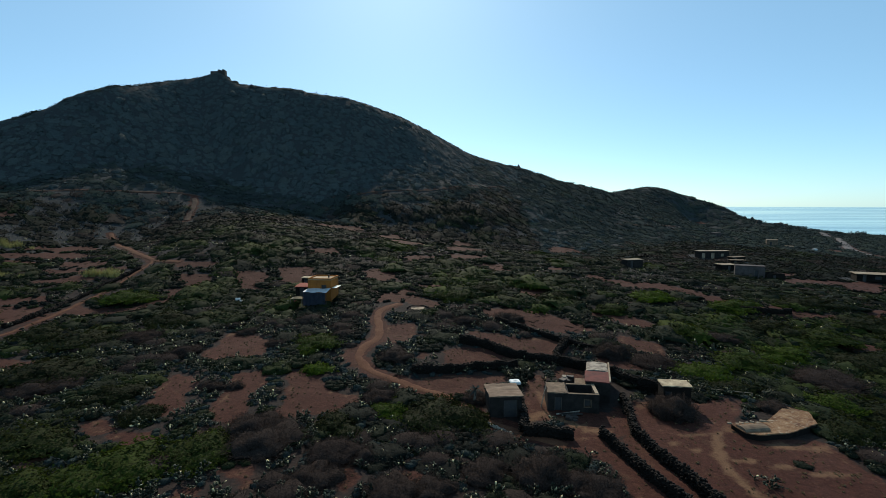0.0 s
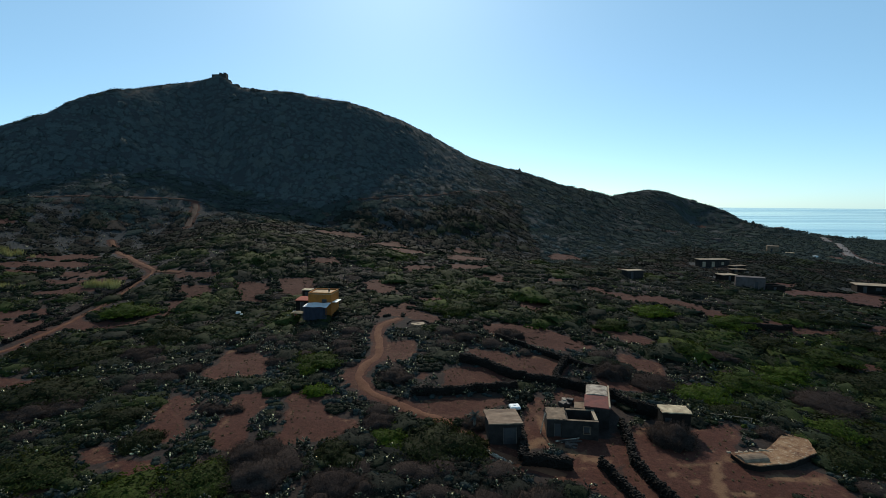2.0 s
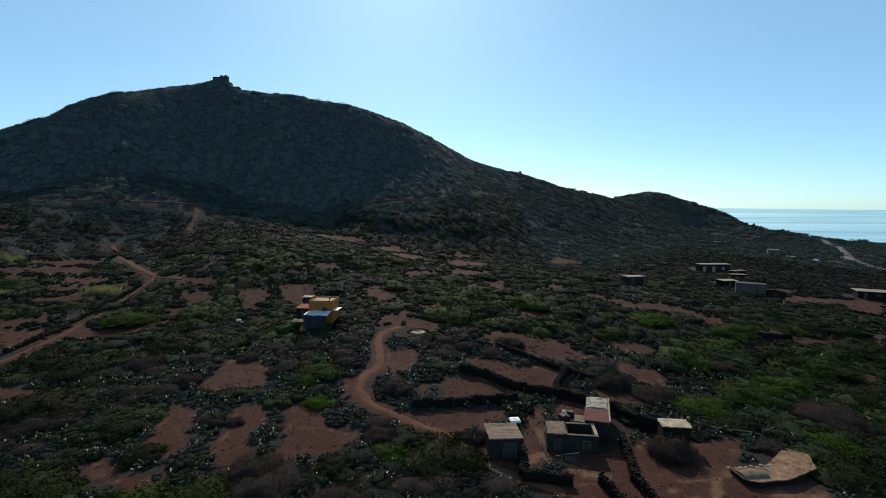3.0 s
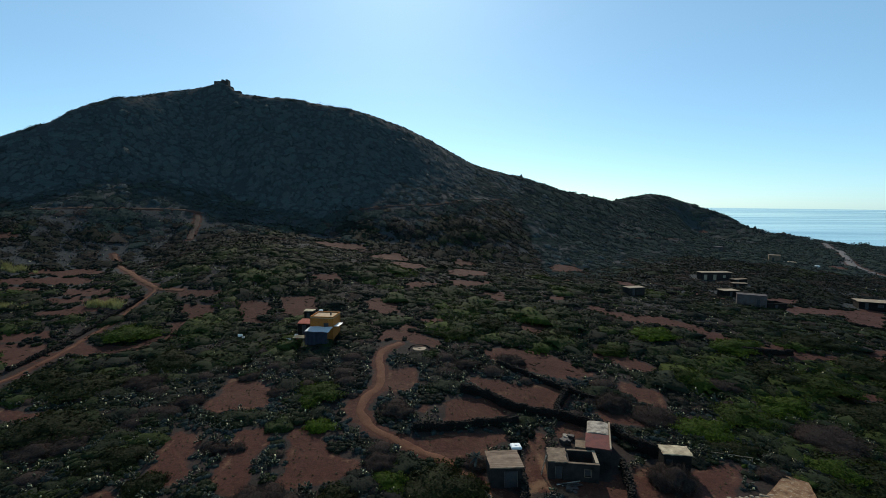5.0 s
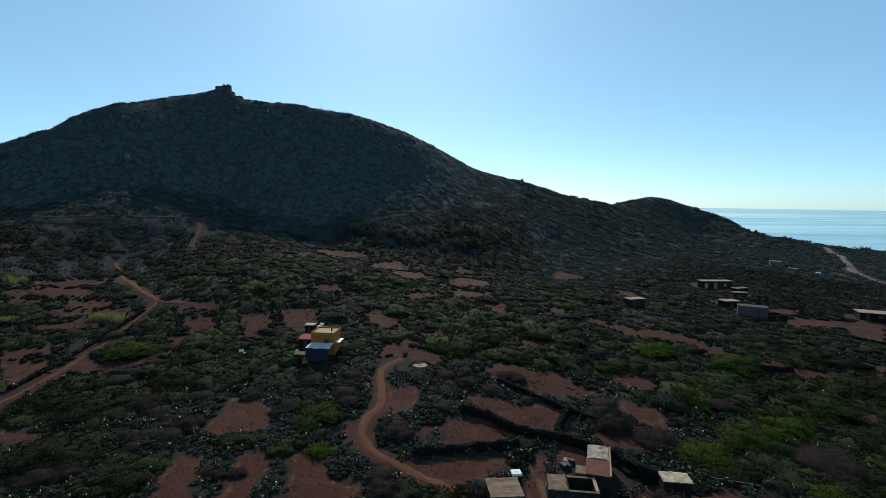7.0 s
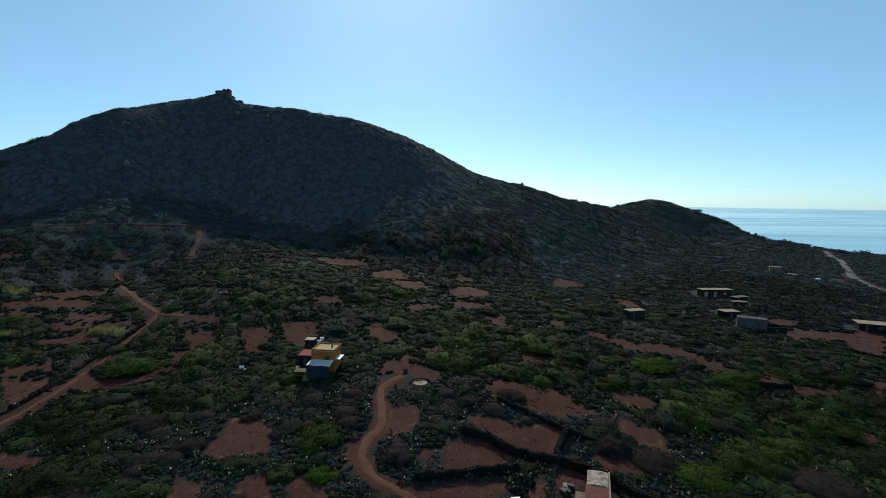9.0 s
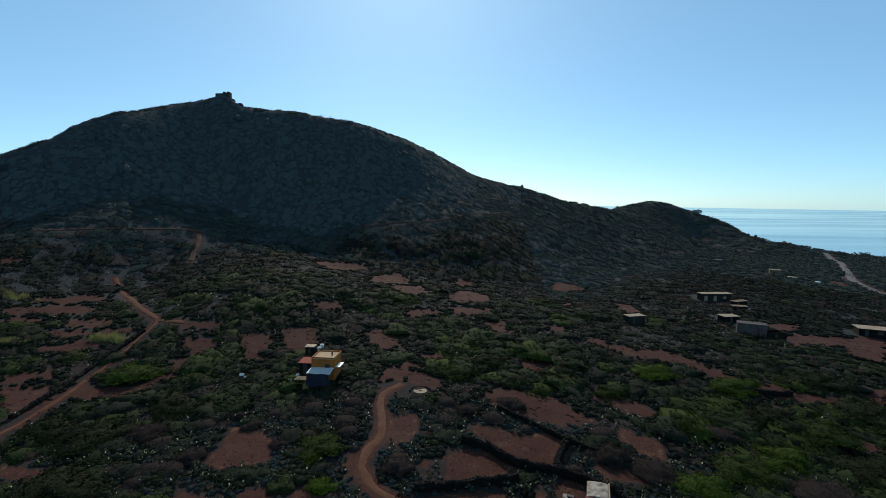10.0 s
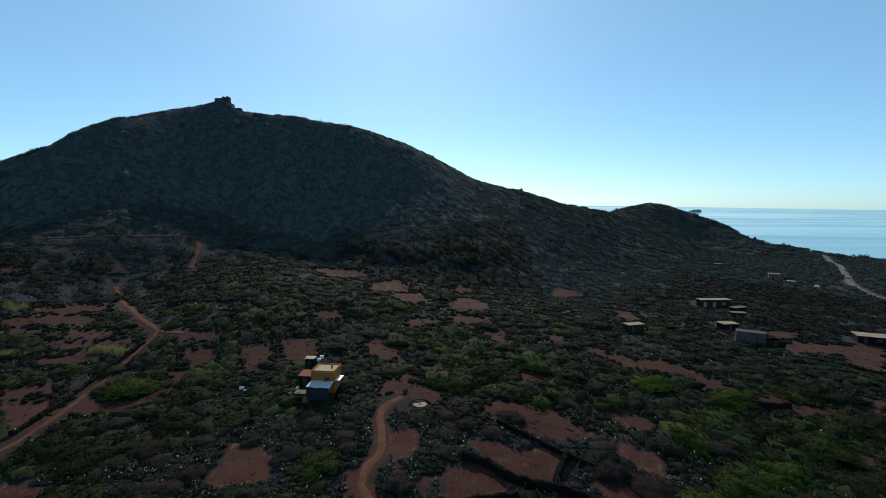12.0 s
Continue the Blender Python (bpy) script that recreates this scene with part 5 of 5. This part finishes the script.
arch = [(1.35 - 1.33 * math.cos(t), 2.56 + 0.24 * math.sin(t) ** 0.7) for t in np.linspace(0, math.pi, 11)]
ribs = [[bm.verts.new((ax_ + random.uniform(-0.03, 0.03), ay_, az_ + random.uniform(-0.025, 0.025) - (0.08 if ay_ > 7.1 else 0))) for ax_, az_ in arch] for ay_ in (3.65, 4.4, 5.2, 6.0, 6.8, 7.25)]
for p0, p1 in zip(ribs, ribs[1:]):
    for k in range(10):
        bm.faces.new((p0[k], p1[k], p1[k + 1], p0[k + 1]))
bm.faces.new(ribs[0])
bm.faces.new(ribs[-1][::-1])
part("vaulted_roof", bm, M_WHITE, rh, "whitewashed low vault with grey stains")
part("roof_edge", box(bmesh.new(), 2.66, 2.86, 0.0, 7.2, 2.66, 2.80, 0.03, 0.02), M_CONC, rh, "pale plastered roof edge")
part("side_wing", box(bmesh.new(), -1.3, -0.01, 1.6, 3.6, 0, 1.6, 0.04, 0.03), M_TAN, rh, "low tan annex")

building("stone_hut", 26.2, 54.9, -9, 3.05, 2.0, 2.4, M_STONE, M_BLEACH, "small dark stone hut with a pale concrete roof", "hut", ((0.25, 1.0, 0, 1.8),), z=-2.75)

plat = thing("threshing_platform", 36, 50, 0, "raised stained concrete platform with a low cistern vault", "platform", z=-3.4)
corners = [(30.7, 49.4), (31.0, 47.4), (32.2, 46.9), (35.8, 47.6), (40.5, 50.0), (41.9, 53.0), (40.1, 54.4), (35.0, 50.1)]
outline = []
for (ax_, ay_), (bx_, by_) in zip(corners, corners[1:] + corners[:1]):
    k = max(2, int(math.hypot(bx_ - ax_, by_ - ay_) / 0.55))
    outline += [(ax_ + (bx_ - ax_) * i / k + random.uniform(-0.04, 0.04), ay_ + (by_ - ay_) * i / k + random.uniform(-0.04, 0.04)) for i in range(k)]


def prism(outline, z0, z1, inset=0.0):
    """An upright block over an outline in plan; its top falls gently to the east."""
    bm = bmesh.new()
    lo_ = [bm.verts.new(((px - 36) * (1 - inset), (py - 50) * (1 - inset), z0)) for px, py in outline]
    up_ = [bm.verts.new(((px - 36) * (1 - inset), (py - 50) * (1 - inset), z1 - 0.04 * (px - 31) + random.uniform(-0.03, 0.03))) for px, py in outline]
    bm.faces.new(up_)
    for i in range(len(outline)):
        j = (i + 1) % len(outline)
        bm.faces.new((lo_[i], lo_[j], up_[j], up_[i]))
    return bm


part("plinth", prism(outline, -0.4, 0.95, 0.025), M_STONE, plat, "dark rubble sides")
slab = prism(outline, 0.66, 1.1, -0.004)
for v in slab.verts:
    if v.co.z < 0.67:
        v.co.z = 1.0 - 0.04 * (v.co.x + 5)
part("slab", slab, M_PLAT, plat)
for i in range(9):
    bm = box(bmesh.new(), -random.uniform(0.12, 0.3), random.uniform(0.12, 0.3), -0.12, 0.12, 0, random.uniform(0.1, 0.22), 0.03, 0.05)
    st = part("kerb_stone", bm, M_CONC, plat)
    st.matrix_basis = pose(-5.2 + 0.62 * i + random.uniform(-0.1, 0.1), -0.55 + 0.1 * i + random.uniform(-0.2, 0.2), 1.02 - 0.025 * i, 0, 0, random.uniform(-40, 40))
bm = bmesh.new()
arc = [(math.cos(t) * 0.75, math.sin(t) * 0.36) for t in np.linspace(0, math.pi, 9)]
rows_ = [[bm.verts.new((xx, ay, az_)) for ay, az_ in arc] for xx in (-1.4, 1.4)]
for i in range(8):
    bm.faces.new((rows_[0][i], rows_[0][i + 1], rows_[1][i + 1], rows_[1][i]))
bm.faces.new(rows_[0])
bm.faces.new(rows_[1][::-1])
vault = part("vault", bm, M_TAN, plat, "grey-brown barrel vault of the cistern")
vault.matrix_basis = pose(-3.6, -1.7, 1.03, 0, 0, 8)

pile = thing("timber_pile", 14.6, 52.0, 4, "heap of dark poles with two pale ones on the yard", "timber")
for i in range(7):
    bm = bmesh.new()
    bmesh.ops.create_cone(bm, cap_ends=True, segments=7, radius1=0.07, radius2=0.055, depth=random.uniform(1.8, 2.9))
    bmesh.ops.rotate(bm, verts=bm.verts, matrix=Matrix.Rotation(math.pi / 2 + random.uniform(-0.08, 0.08), 3, "Y") )
    bmesh.ops.rotate(bm, verts=bm.verts, matrix=Matrix.Rotation(random.uniform(-0.25, 0.25), 3, "Z"))
    bmesh.ops.translate(bm, verts=bm.verts, vec=(random.uniform(-0.3, 0.5), random.uniform(-0.4, 0.4), 0.22 + 0.12 * (i % 3)))
    part("pole", bm, M_DARK if i < 5 else M_WHITE, pile)
wreck = thing("scrap_heap", 15.2, 51.3, 2, "dark rusty scrap lying on the yard", "scrap")
for i in range(6):
    cx, cy = random.uniform(-1.1, 1.1), random.uniform(-0.35, 0.35)
    bm = box(bmesh.new(), -0.35, 0.35, -0.22, 0.22, 0, random.uniform(0.2, 0.5), 0.04, 0.06)
    bmesh.ops.rotate(bm, verts=bm.verts, matrix=Matrix.Rotation(random.uniform(0, 3), 3, "Z"))
    bmesh.ops.translate(bm, verts=bm.verts, vec=(cx, cy, 0))
    part("scrap_piece", bm, M_DARK, wreck)
rail = thing("ladder", 12.05, 53.2, -8, "pale wooden ladder leaning on the ruined house", "ladder", z=-2.6)
for sx in (-0.2, 0.2):
    bm = box(bmesh.new(), -0.03, 0.03, sx - 0.03, sx + 0.03, 0, 2.7, 0.008)
    bmesh.ops.rotate(bm, verts=bm.verts, matrix=Matrix.Rotation(0.2, 3, "Y"))
    bmesh.ops.translate(bm, verts=bm.verts, vec=(-0.35, 1.0, 0))
    part("rail", bm, M_WHITE, rail)
for i in range(8):
    bm = box(bmesh.new(), -0.02, 0.02, -0.17, 0.17, 0.25 + 0.31 * i, 0.29 + 0.31 * i, 0.006)
    bmesh.ops.rotate(bm, verts=bm.verts, matrix=Matrix.Rotation(0.2, 3, "Y"))
    bmesh.ops.translate(bm, verts=bm.verts, vec=(-0.35, 1.0, 0))
    part("rung", bm, M_WHITE, rail)
junk = thing("scrap_heap", 16.9, 61.8, 20, "dark heap of old scrap behind the ruined house", "scrap")
for i in range(7):
    bm = box(bmesh.new(), -0.5, 0.5, -0.3, 0.3, 0, random.uniform(0.3, 0.9), 0.06, 0.08)
    bmesh.ops.rotate(bm, verts=bm.verts, matrix=Matrix.Rotation(random.uniform(0, 3), 3, "Z"))
    bmesh.ops.translate(bm, verts=bm.verts, vec=(random.uniform(-0.9, 0.9), random.uniform(-0.6, 0.6), 0.1))
    part("scrap_piece", bm, M_DARK if i else M_WHITE, junk)
tyre = thing("tyre", 12.3, 50.5, 0, "old black tyre lying on the earth", "tyre")
bm = bmesh.new()
tr = [[bm.verts.new(((0.28 + 0.09 * math.cos(q)) * math.cos(u), (0.28 + 0.09 * math.cos(q)) * math.sin(u), 0.24 + 0.09 * math.sin(q))) for q in np.arange(6) * 1.0472] for u in np.arange(14) * 0.4488]
for i in range(14):
    for j in range(6):
        bm.faces.new((tr[i][j], tr[(i + 1) % 14][j], tr[(i + 1) % 14][(j + 1) % 6], tr[i][(j + 1) % 6]))
part("tread", bm, M_DARK, tyre)

palm = thing("palm", 4.35, 54.6, 0, "young fan palm with a thin trunk beside the shed", "palm")
bm = bmesh.new()
bmesh.ops.create_cone(bm, cap_ends=True, segments=8, radius1=0.17, radius2=0.12, depth=1.7)
bmesh.ops.translate(bm, verts=bm.verts, vec=(0, 0, 0.85))
for v in bm.verts:
    v.co.x += 0.08 * v.co.z
part("trunk", bm, M_WOOD, palm, "grey fibrous trunk")
bm = bmesh.new()
for i in range(26):
    turn_, rise_ = i * 2.4, random.uniform(-0.5, 1.1)
    along = Vector((math.cos(turn_) * math.cos(rise_), math.sin(turn_) * math.cos(rise_), math.sin(rise_)))
    side_ = along.cross(Vector((0, 0, 1))).normalized()
    ln = random.uniform(0.75, 1.1)
    base_ = Vector((0.14, 0, 1.72))
    spine = [base_ + along * ln * u - Vector((0, 0, 0.35 * ln * u * u)) for u in (0.0, 0.4, 0.75, 1.0)]
    edge_ = [(bm.verts.new(q + side_ * w_), bm.verts.new(q - side_ * w_)) for q, w_ in zip(spine, (0.02, 0.11, 0.09, 0.01))]
    for (a_, b_), (c_, d_) in zip(edge_, edge_[1:]):
        bm.faces.new((a_, c_, d_, b_))
part("crown", bm, M_FOOT_HAZED, palm, "spreading dark green fronds")

pipe = thing("water_pipe", 34.4, 59.4, -19, "thin pale pipe on low posts through the scrub", "pipe")
bm = bmesh.new()
bmesh.ops.create_cone(bm, cap_ends=True, segments=8, radius1=0.045, radius2=0.045, depth=4.6)
bmesh.ops.rotate(bm, verts=bm.verts, matrix=Matrix.Rotation(math.pi / 2, 3, "Y"))
bmesh.ops.translate(bm, verts=bm.verts, vec=(2.3, 0, 0.5))
part("tube", bm, M_CONC, pipe)
for px in (0.1, 2.3, 4.5):
    part("post", box(bmesh.new(), px - 0.04, px + 0.04, -0.04, 0.04, 0, 0.48, 0.01), M_WOOD, pipe)

# ---- the ochre house ----
yh = building("ochre_house", -23.9, 93.5, -7, 4.5, 4.5, 4.2, M_YELLOW, M_YROOF, "ochre cube house with a flat sandy roof and parapet", "house",
              ((0.7, 1.6, 0, 2.1), (2.6, 3.6, 2.4, 3.3)), parapet=0.22, roof_out=0.02, z=2.0)
part("chimney", box(bmesh.new(), 3.2, 3.45, 2.2, 2.45, 4.36, 4.95, 0.02), M_DARK, yh)
lean = building("tiled_lean_to", -27.0, 96.2, -7, 2.6, 2.6, 2.2, M_STONE, M_TILE, "low lean-to with a red tiled roof beside the ochre house", "shed", ((0.8, 1.7, 0, 2.0),), z=2.2, slope=0.1)
aw = thing("awning", -24.1, 91.4, -7, "patio awning of pale and blue tarpaulin before the ochre house", "awning", z=1.75)
bm = bmesh.new()
grid_n = 9
vs = [[bm.verts.new((4.5 * i / (grid_n - 1), -0.9 + 2.9 * j / 4, 2.65 + 0.25 * j / 4 + 0.06 * math.sin(i * 1.4 + j))) for j in range(5)] for i in range(grid_n)]
fs = [bm.faces.new((vs[i][j], vs[i + 1][j], vs[i + 1][j + 1], vs[i][j + 1])) for i in range(grid_n - 1) for j in range(4)]
bmesh.ops.solidify(bm, geom=fs, thickness=0.03)
part("roof_sheet", bm, M_PALE, aw)
bm = bmesh.new()
vs = [[bm.verts.new((0.1 + 4.2 * i / 16, -0.8 + 0.07 * math.sin(i * 1.9), 0.1 + 2.5 * j / 4)) for j in range(5)] for i in range(17)]
fs = [bm.faces.new((vs[i][j], vs[i + 1][j], vs[i + 1][j + 1], vs[i][j + 1])) for i in range(16) for j in range(4)]
bmesh.ops.solidify(bm, geom=fs, thickness=0.03)
part("curtain", bm, M_BLUE, aw, "blue tarpaulin curtain")
for px in (0.03, 4.45):
    part("pole", box(bmesh.new(), px - 0.04, px + 0.04, -0.88, -0.8, 0, 2.6, 0.01), M_DARK, aw)
bm = worn_slab(4.56, 5.5, 0.2, 3.0, 2.7, 2.76, 0.03)
part("side_awning", bm, M_PLASTIC, yh, "white side awning")
building("tool_shed", -28.2, 105.7, -4, 1.9, 1.7, 1.9, M_STONE, M_BLEACH, "tiny dark tool shed with a white roof behind the ochre house", "shed", ((0.5, 1.2, 0, 1.6),))
for tx, ty in ((-25.8, 108.2), (-25.5, 109.6)):
    tk = thing("plastic_tank", tx, ty, 10, "white plastic tank on bare ground", "tank", "white tanks")
    part("tank_body", box(bmesh.new(), -0.45, 0.45, -0.35, 0.35, 0, 0.85, 0.12), M_PLASTIC, tk)
    part("lid", box(bmesh.new(), -0.15, 0.15, -0.15, 0.15, 0.85, 0.92, 0.02), M_PLASTIC, tk)
cp = thing("canopy", -25.3, 91.4, -5, "small beige canvas canopy on four thin posts", "canopy")
bm = bmesh.new()
top_v = bm.verts.new((0, 0, 2.05))
cor = [bm.verts.new(p) for p in ((-1.1, -0.9, 1.75), (1.1, -0.9, 1.7), (1.05, 0.9, 1.8), (-1.1, 0.9, 1.75))]
fs = [bm.faces.new((cor[i], cor[(i + 1) % 4], top_v)) for i in range(4)]
bmesh.ops.solidify(bm, geom=fs, thickness=0.03)
part("canvas", bm, M_BLEACH, cp, "beige canvas")
for px, py in ((-1.05, -0.85), (1.05, -0.85), (1.0, 0.85), (-1.05, 0.85)):
    part("post", box(bmesh.new(), px - 0.03, px + 0.03, py - 0.03, py + 0.03, 0, 1.76, 0.005), M_WOOD, cp)

# round cistern by the track
cis = thing("round_cistern", -3.0, 89.8, 0, "round whitewashed cistern with a low stone ring wall", "cistern")


def ring(r0, r1, z0, z1, a0=0.0, a1=6.2832, k=28):
    bm = bmesh.new()
    full = a1 - a0 > 6.28
    t = np.linspace(a0, a1, k, endpoint=not full)
    rows = [[bm.verts.new((r * math.cos(u), r * math.sin(u), zz)) for r, zz in ((r0, z0), (r1, z0), (r1, z1), (r0, z1))] for u in t]
    for i in range(k if full else k - 1):
        p, q = rows[i], rows[(i + 1) % k]
        for j in range(4):
            bm.faces.new((p[j], p[(j + 1) % 4], q[(j + 1) % 4], q[j]))
    if not full:
        bm.faces.new(rows[0][::-1])
        bm.faces.new(rows[-1])
    return bm


part("floor_disc", ring(0.25, 1.25, 0, 0.22), M_CONC, cis, "whitewashed floor")
# No shaft is cut; a dark disc stands in for the shade inside it.
part("hole_shade_disc", ring(0.02, 0.25, 0, 0.1), M_DARK, cis, "dark disc in place of the shade inside the hole")
part("ring_wall", ring(1.75, 2.05, 0, 0.42, 0.2, 3.3), M_STONE, cis, "low curved stone wall")

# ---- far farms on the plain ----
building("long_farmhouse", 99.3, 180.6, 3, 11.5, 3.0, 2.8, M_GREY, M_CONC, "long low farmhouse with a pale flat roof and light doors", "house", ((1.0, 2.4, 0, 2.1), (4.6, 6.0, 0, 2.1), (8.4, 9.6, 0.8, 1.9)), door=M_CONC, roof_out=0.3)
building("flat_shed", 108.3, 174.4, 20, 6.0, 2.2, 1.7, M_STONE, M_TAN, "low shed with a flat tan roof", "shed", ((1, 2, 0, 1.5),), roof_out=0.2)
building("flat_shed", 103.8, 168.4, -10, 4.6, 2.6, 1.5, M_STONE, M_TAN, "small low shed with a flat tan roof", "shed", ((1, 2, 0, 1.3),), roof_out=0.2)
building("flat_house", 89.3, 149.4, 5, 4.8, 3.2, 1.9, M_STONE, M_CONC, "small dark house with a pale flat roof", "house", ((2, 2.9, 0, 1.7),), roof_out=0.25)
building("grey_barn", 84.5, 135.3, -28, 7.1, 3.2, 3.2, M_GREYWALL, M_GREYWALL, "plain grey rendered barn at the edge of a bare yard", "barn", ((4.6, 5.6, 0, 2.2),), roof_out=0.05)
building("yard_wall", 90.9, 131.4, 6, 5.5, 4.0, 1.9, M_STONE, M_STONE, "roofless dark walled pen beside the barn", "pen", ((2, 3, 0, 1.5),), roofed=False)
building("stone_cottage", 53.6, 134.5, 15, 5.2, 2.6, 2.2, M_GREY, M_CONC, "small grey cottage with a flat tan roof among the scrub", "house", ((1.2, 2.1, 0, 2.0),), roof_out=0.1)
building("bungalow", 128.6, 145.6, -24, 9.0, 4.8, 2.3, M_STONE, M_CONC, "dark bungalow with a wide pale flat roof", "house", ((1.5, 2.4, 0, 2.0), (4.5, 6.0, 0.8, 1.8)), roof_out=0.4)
building("far_house", 180, 260.8, -30, 5.2, 5.0, 3.2, M_TAN, M_TAN, "small ochre house far across the plain", "house", ((1.5, 2.5, 0, 2.1),))
building("far_terrace", 185.5, 257, -30, 5.5, 3.0, 0.7, M_CONC, M_CONC, "low pale terrace in front of the far house", "terrace", ((1.5, 2.2, 0, 0.5),))
building("far_hut", 163.3, 281, 15, 4.5, 3.5, 2.3, M_GREYWALL, M_GREYWALL, "small grey hut on the far slope", "hut", ((1.5, 2.3, 0, 1.9),))

# ---- the lookout on the summit ----
fort = thing("lookout_post", -119.9, 289, 4, "ruined stone lookout on the summit, two blocks", "ruin", z=88.5)
part("lower_block", box(bmesh.new(), -3.86, 0.08, -2.0, 2.0, 0, 5.88, 0.25, 0.22), M_ROCK, fort)
part("upper_block", box(bmesh.new(), 0.09, 3.86, -2.2, 2.2, 0, 6.32, 0.2, 0.15), M_ROCK, fort)
part("parapet", box(bmesh.new(), 0.18, 1.58, -2.0, 2.0, 6.22, 6.82, 0.12, 0.08), M_ROCK, fort)
part("parapet", box(bmesh.new(), 2.36, 3.76, -2.0, 2.0, 6.22, 6.97, 0.12, 0.08), M_ROCK, fort)


def outcrop(x, y, r, h, label):
    bm = bmesh.new()
    bmesh.ops.create_icosphere(bm, subdivisions=2, radius=1)
    for v in bm.verts:
        k = 1 + 0.35 * noise.noise(v.co * 2.1 + Vector((x, y, 0)))
        v.co = Vector((v.co.x * r * k, v.co.y * r * k, v.co.z * h * k))
    me = bpy.data.meshes.new("rock_outcrop")
    bm.to_mesh(me)
    bm.free()
    me.materials.append(M_ROCK)
    ob = new("rock_outcrop", me)
    ob.location = (x, y, ground_z(x, y))
    tagged(ob, label, "rock", "rock outcrops on the ridge")


outcrop(-115.2, 288, 2.2, 1.1, "rough dark crag beside the lookout")
outcrop(-110.4, 287, 2.0, 1.0, "low dark crag below the lookout")
outcrop(-99, 281, 1.4, 1.5, "small dark rock on the ridge")
outcrop(61, 349.5, 1.1, 2.6, "upright dark boulder on the falling ridge")
outcrop(113, 376, 3.6, 2.0, "dark boulder at the foot of the ridge")

for ox, oy, orr, oh in ((288, 448, 1.8, 2.4), (291, 442, 1.4, 3.0), (294, 436, 1.6, 1.8), (287, 427, 2.0, 2.6), (306, 426, 2.2, 3.4), (310, 425, 2.6, 2.6), (314, 424, 1.6, 1.6), (336, 416, 1.5, 1.4), (342, 388, 1.4, 2.2), (352, 412, 1.8, 2.0), (357, 404, 2.2, 3.2), (360, 402, 1.5, 1.8), (281, 470, 1.6, 2.2), (272, 488, 1.5, 1.6)):
    outcrop(ox, oy, orr, oh, "dark lava rock on the edge of the coast")
building("coast_hut", 294, 414, 10, 7.0, 3.0, 1.8, M_GREYWALL, M_CONC, "low pale hut near the rocky shore", "hut", ((1.5, 2.5, 0, 1.5),))
wb = thing("white_tank", 193.0, 243.7, 12, "small white tank beside a bare field", "tank")
part("tank_body", box(bmesh.new(), -1.3, 1.3, -0.7, 0.7, 0, 1.5, 0.2), M_PLASTIC, wb)
part("lid", box(bmesh.new(), -0.25, 0.25, -0.25, 0.25, 1.5, 1.6, 0.03), M_PLASTIC, wb)

# ---- clutter by the ochre house ----
for jx, jy, jw, jh, jm, jl in ((-38.0, 95.7, 0.8, 0.7, M_PLASTIC, "white plastic crate among the scrub"), (-28.0, 93.5, 0.7, 0.5, M_PLASTIC, "white plastic crate by the canopy"), (-27.0, 95.1, 0.5, 0.8, M_PLASTIC, "upright white plastic crate by the lean-to"),
                               (-26.3, 93.6, 0.4, 0.6, M_TILE, "red plastic crate by the awning"), (-37.2, 95.2, 0.4, 0.4, M_PLASTIC, "small white plastic crate among the scrub")):
    cr = thing("crate", jx, jy, random.uniform(-30, 30), jl, "crate", "crates by the ochre house")
    part("base", box(bmesh.new(), -jw / 2, jw / 2, -0.3, 0.3, 0.1, 0.2, 0.02), jm, cr)
    for b in ((-jw / 2, jw / 2, -0.3, -0.26), (-jw / 2, jw / 2, 0.26, 0.3), (-jw / 2, -jw / 2 + 0.04, -0.26, 0.26), (jw / 2 - 0.04, jw / 2, -0.26, 0.26)):
        part("side", box(bmesh.new(), *b, 0.2, 0.15 + jh, 0.01), jm, cr)

# ---- reeds on the old terraces ----
T_REED = []
for _ in range(4):
    k = 60
    b0 = np.column_stack([rng.normal(size=(k, 2)) * 0.3, np.zeros(k)])
    lean_ = np.column_stack([rng.normal(size=(k, 2)) * 0.22, rng.uniform(0.7, 1.3, k)])
    w_, _ = cross_axes(np.tile((0.0, 0.0, 1.0), (k, 1)))
    T_REED.append((np.stack([b0 - w_ * 0.03, b0 + w_ * 0.03, b0 + lean_], 1).reshape(-1, 3), np.arange(k * 3).reshape(-1, 3)))
spots_ = np.concatenate([np.column_stack([np.interp(rng.random(24), (0, 0.5, 1), (-75.5, -72, -68.5)) + rng.normal(size=24) * 0.5, np.interp(rng.random(24), (0, 1), (108.3, 111.2)) + rng.normal(size=24) * 0.4]),
                         np.column_stack([rng.normal(size=10) * 1.2 - 92.2, rng.normal(size=10) * 0.8 + 106.2]), np.column_stack([rng.normal(size=14) * 2.0 - 110, rng.normal(size=14) * 1.0 + 130.5])])
sz = rng.uniform(0.8, 1.6, len(spots_))
heap("reeds", T_REED, np.column_stack([spots_, land(spots_[:, 0], spots_[:, 1]) - 0.05]), sz, sz * 1.05, rng.random(len(sz)), M_REED, "clump of yellow-green reeds on an old terrace", "reeds")

# ---- ship ----
ship = thing("ship", 1533, 2866, 0, "grey ship far out at sea", "ship", z=-16.9)
hull = bmesh.new()
box(hull, -37, 37, -6, 6, -3, 7, 1.6)
for v in hull.verts:
    if v.co.z < 0:
        v.co.x *= 0.88
part("hull", hull, M_HULL_HAZED, ship)
part("superstructure", box(bmesh.new(), -15, 31, -4.5, 4.5, 7, 12, 0.6), M_WHITE, ship)
part("funnel", box(bmesh.new(), 13, 18, -2, 2, 12, 16, 0.4), M_DARK, ship)
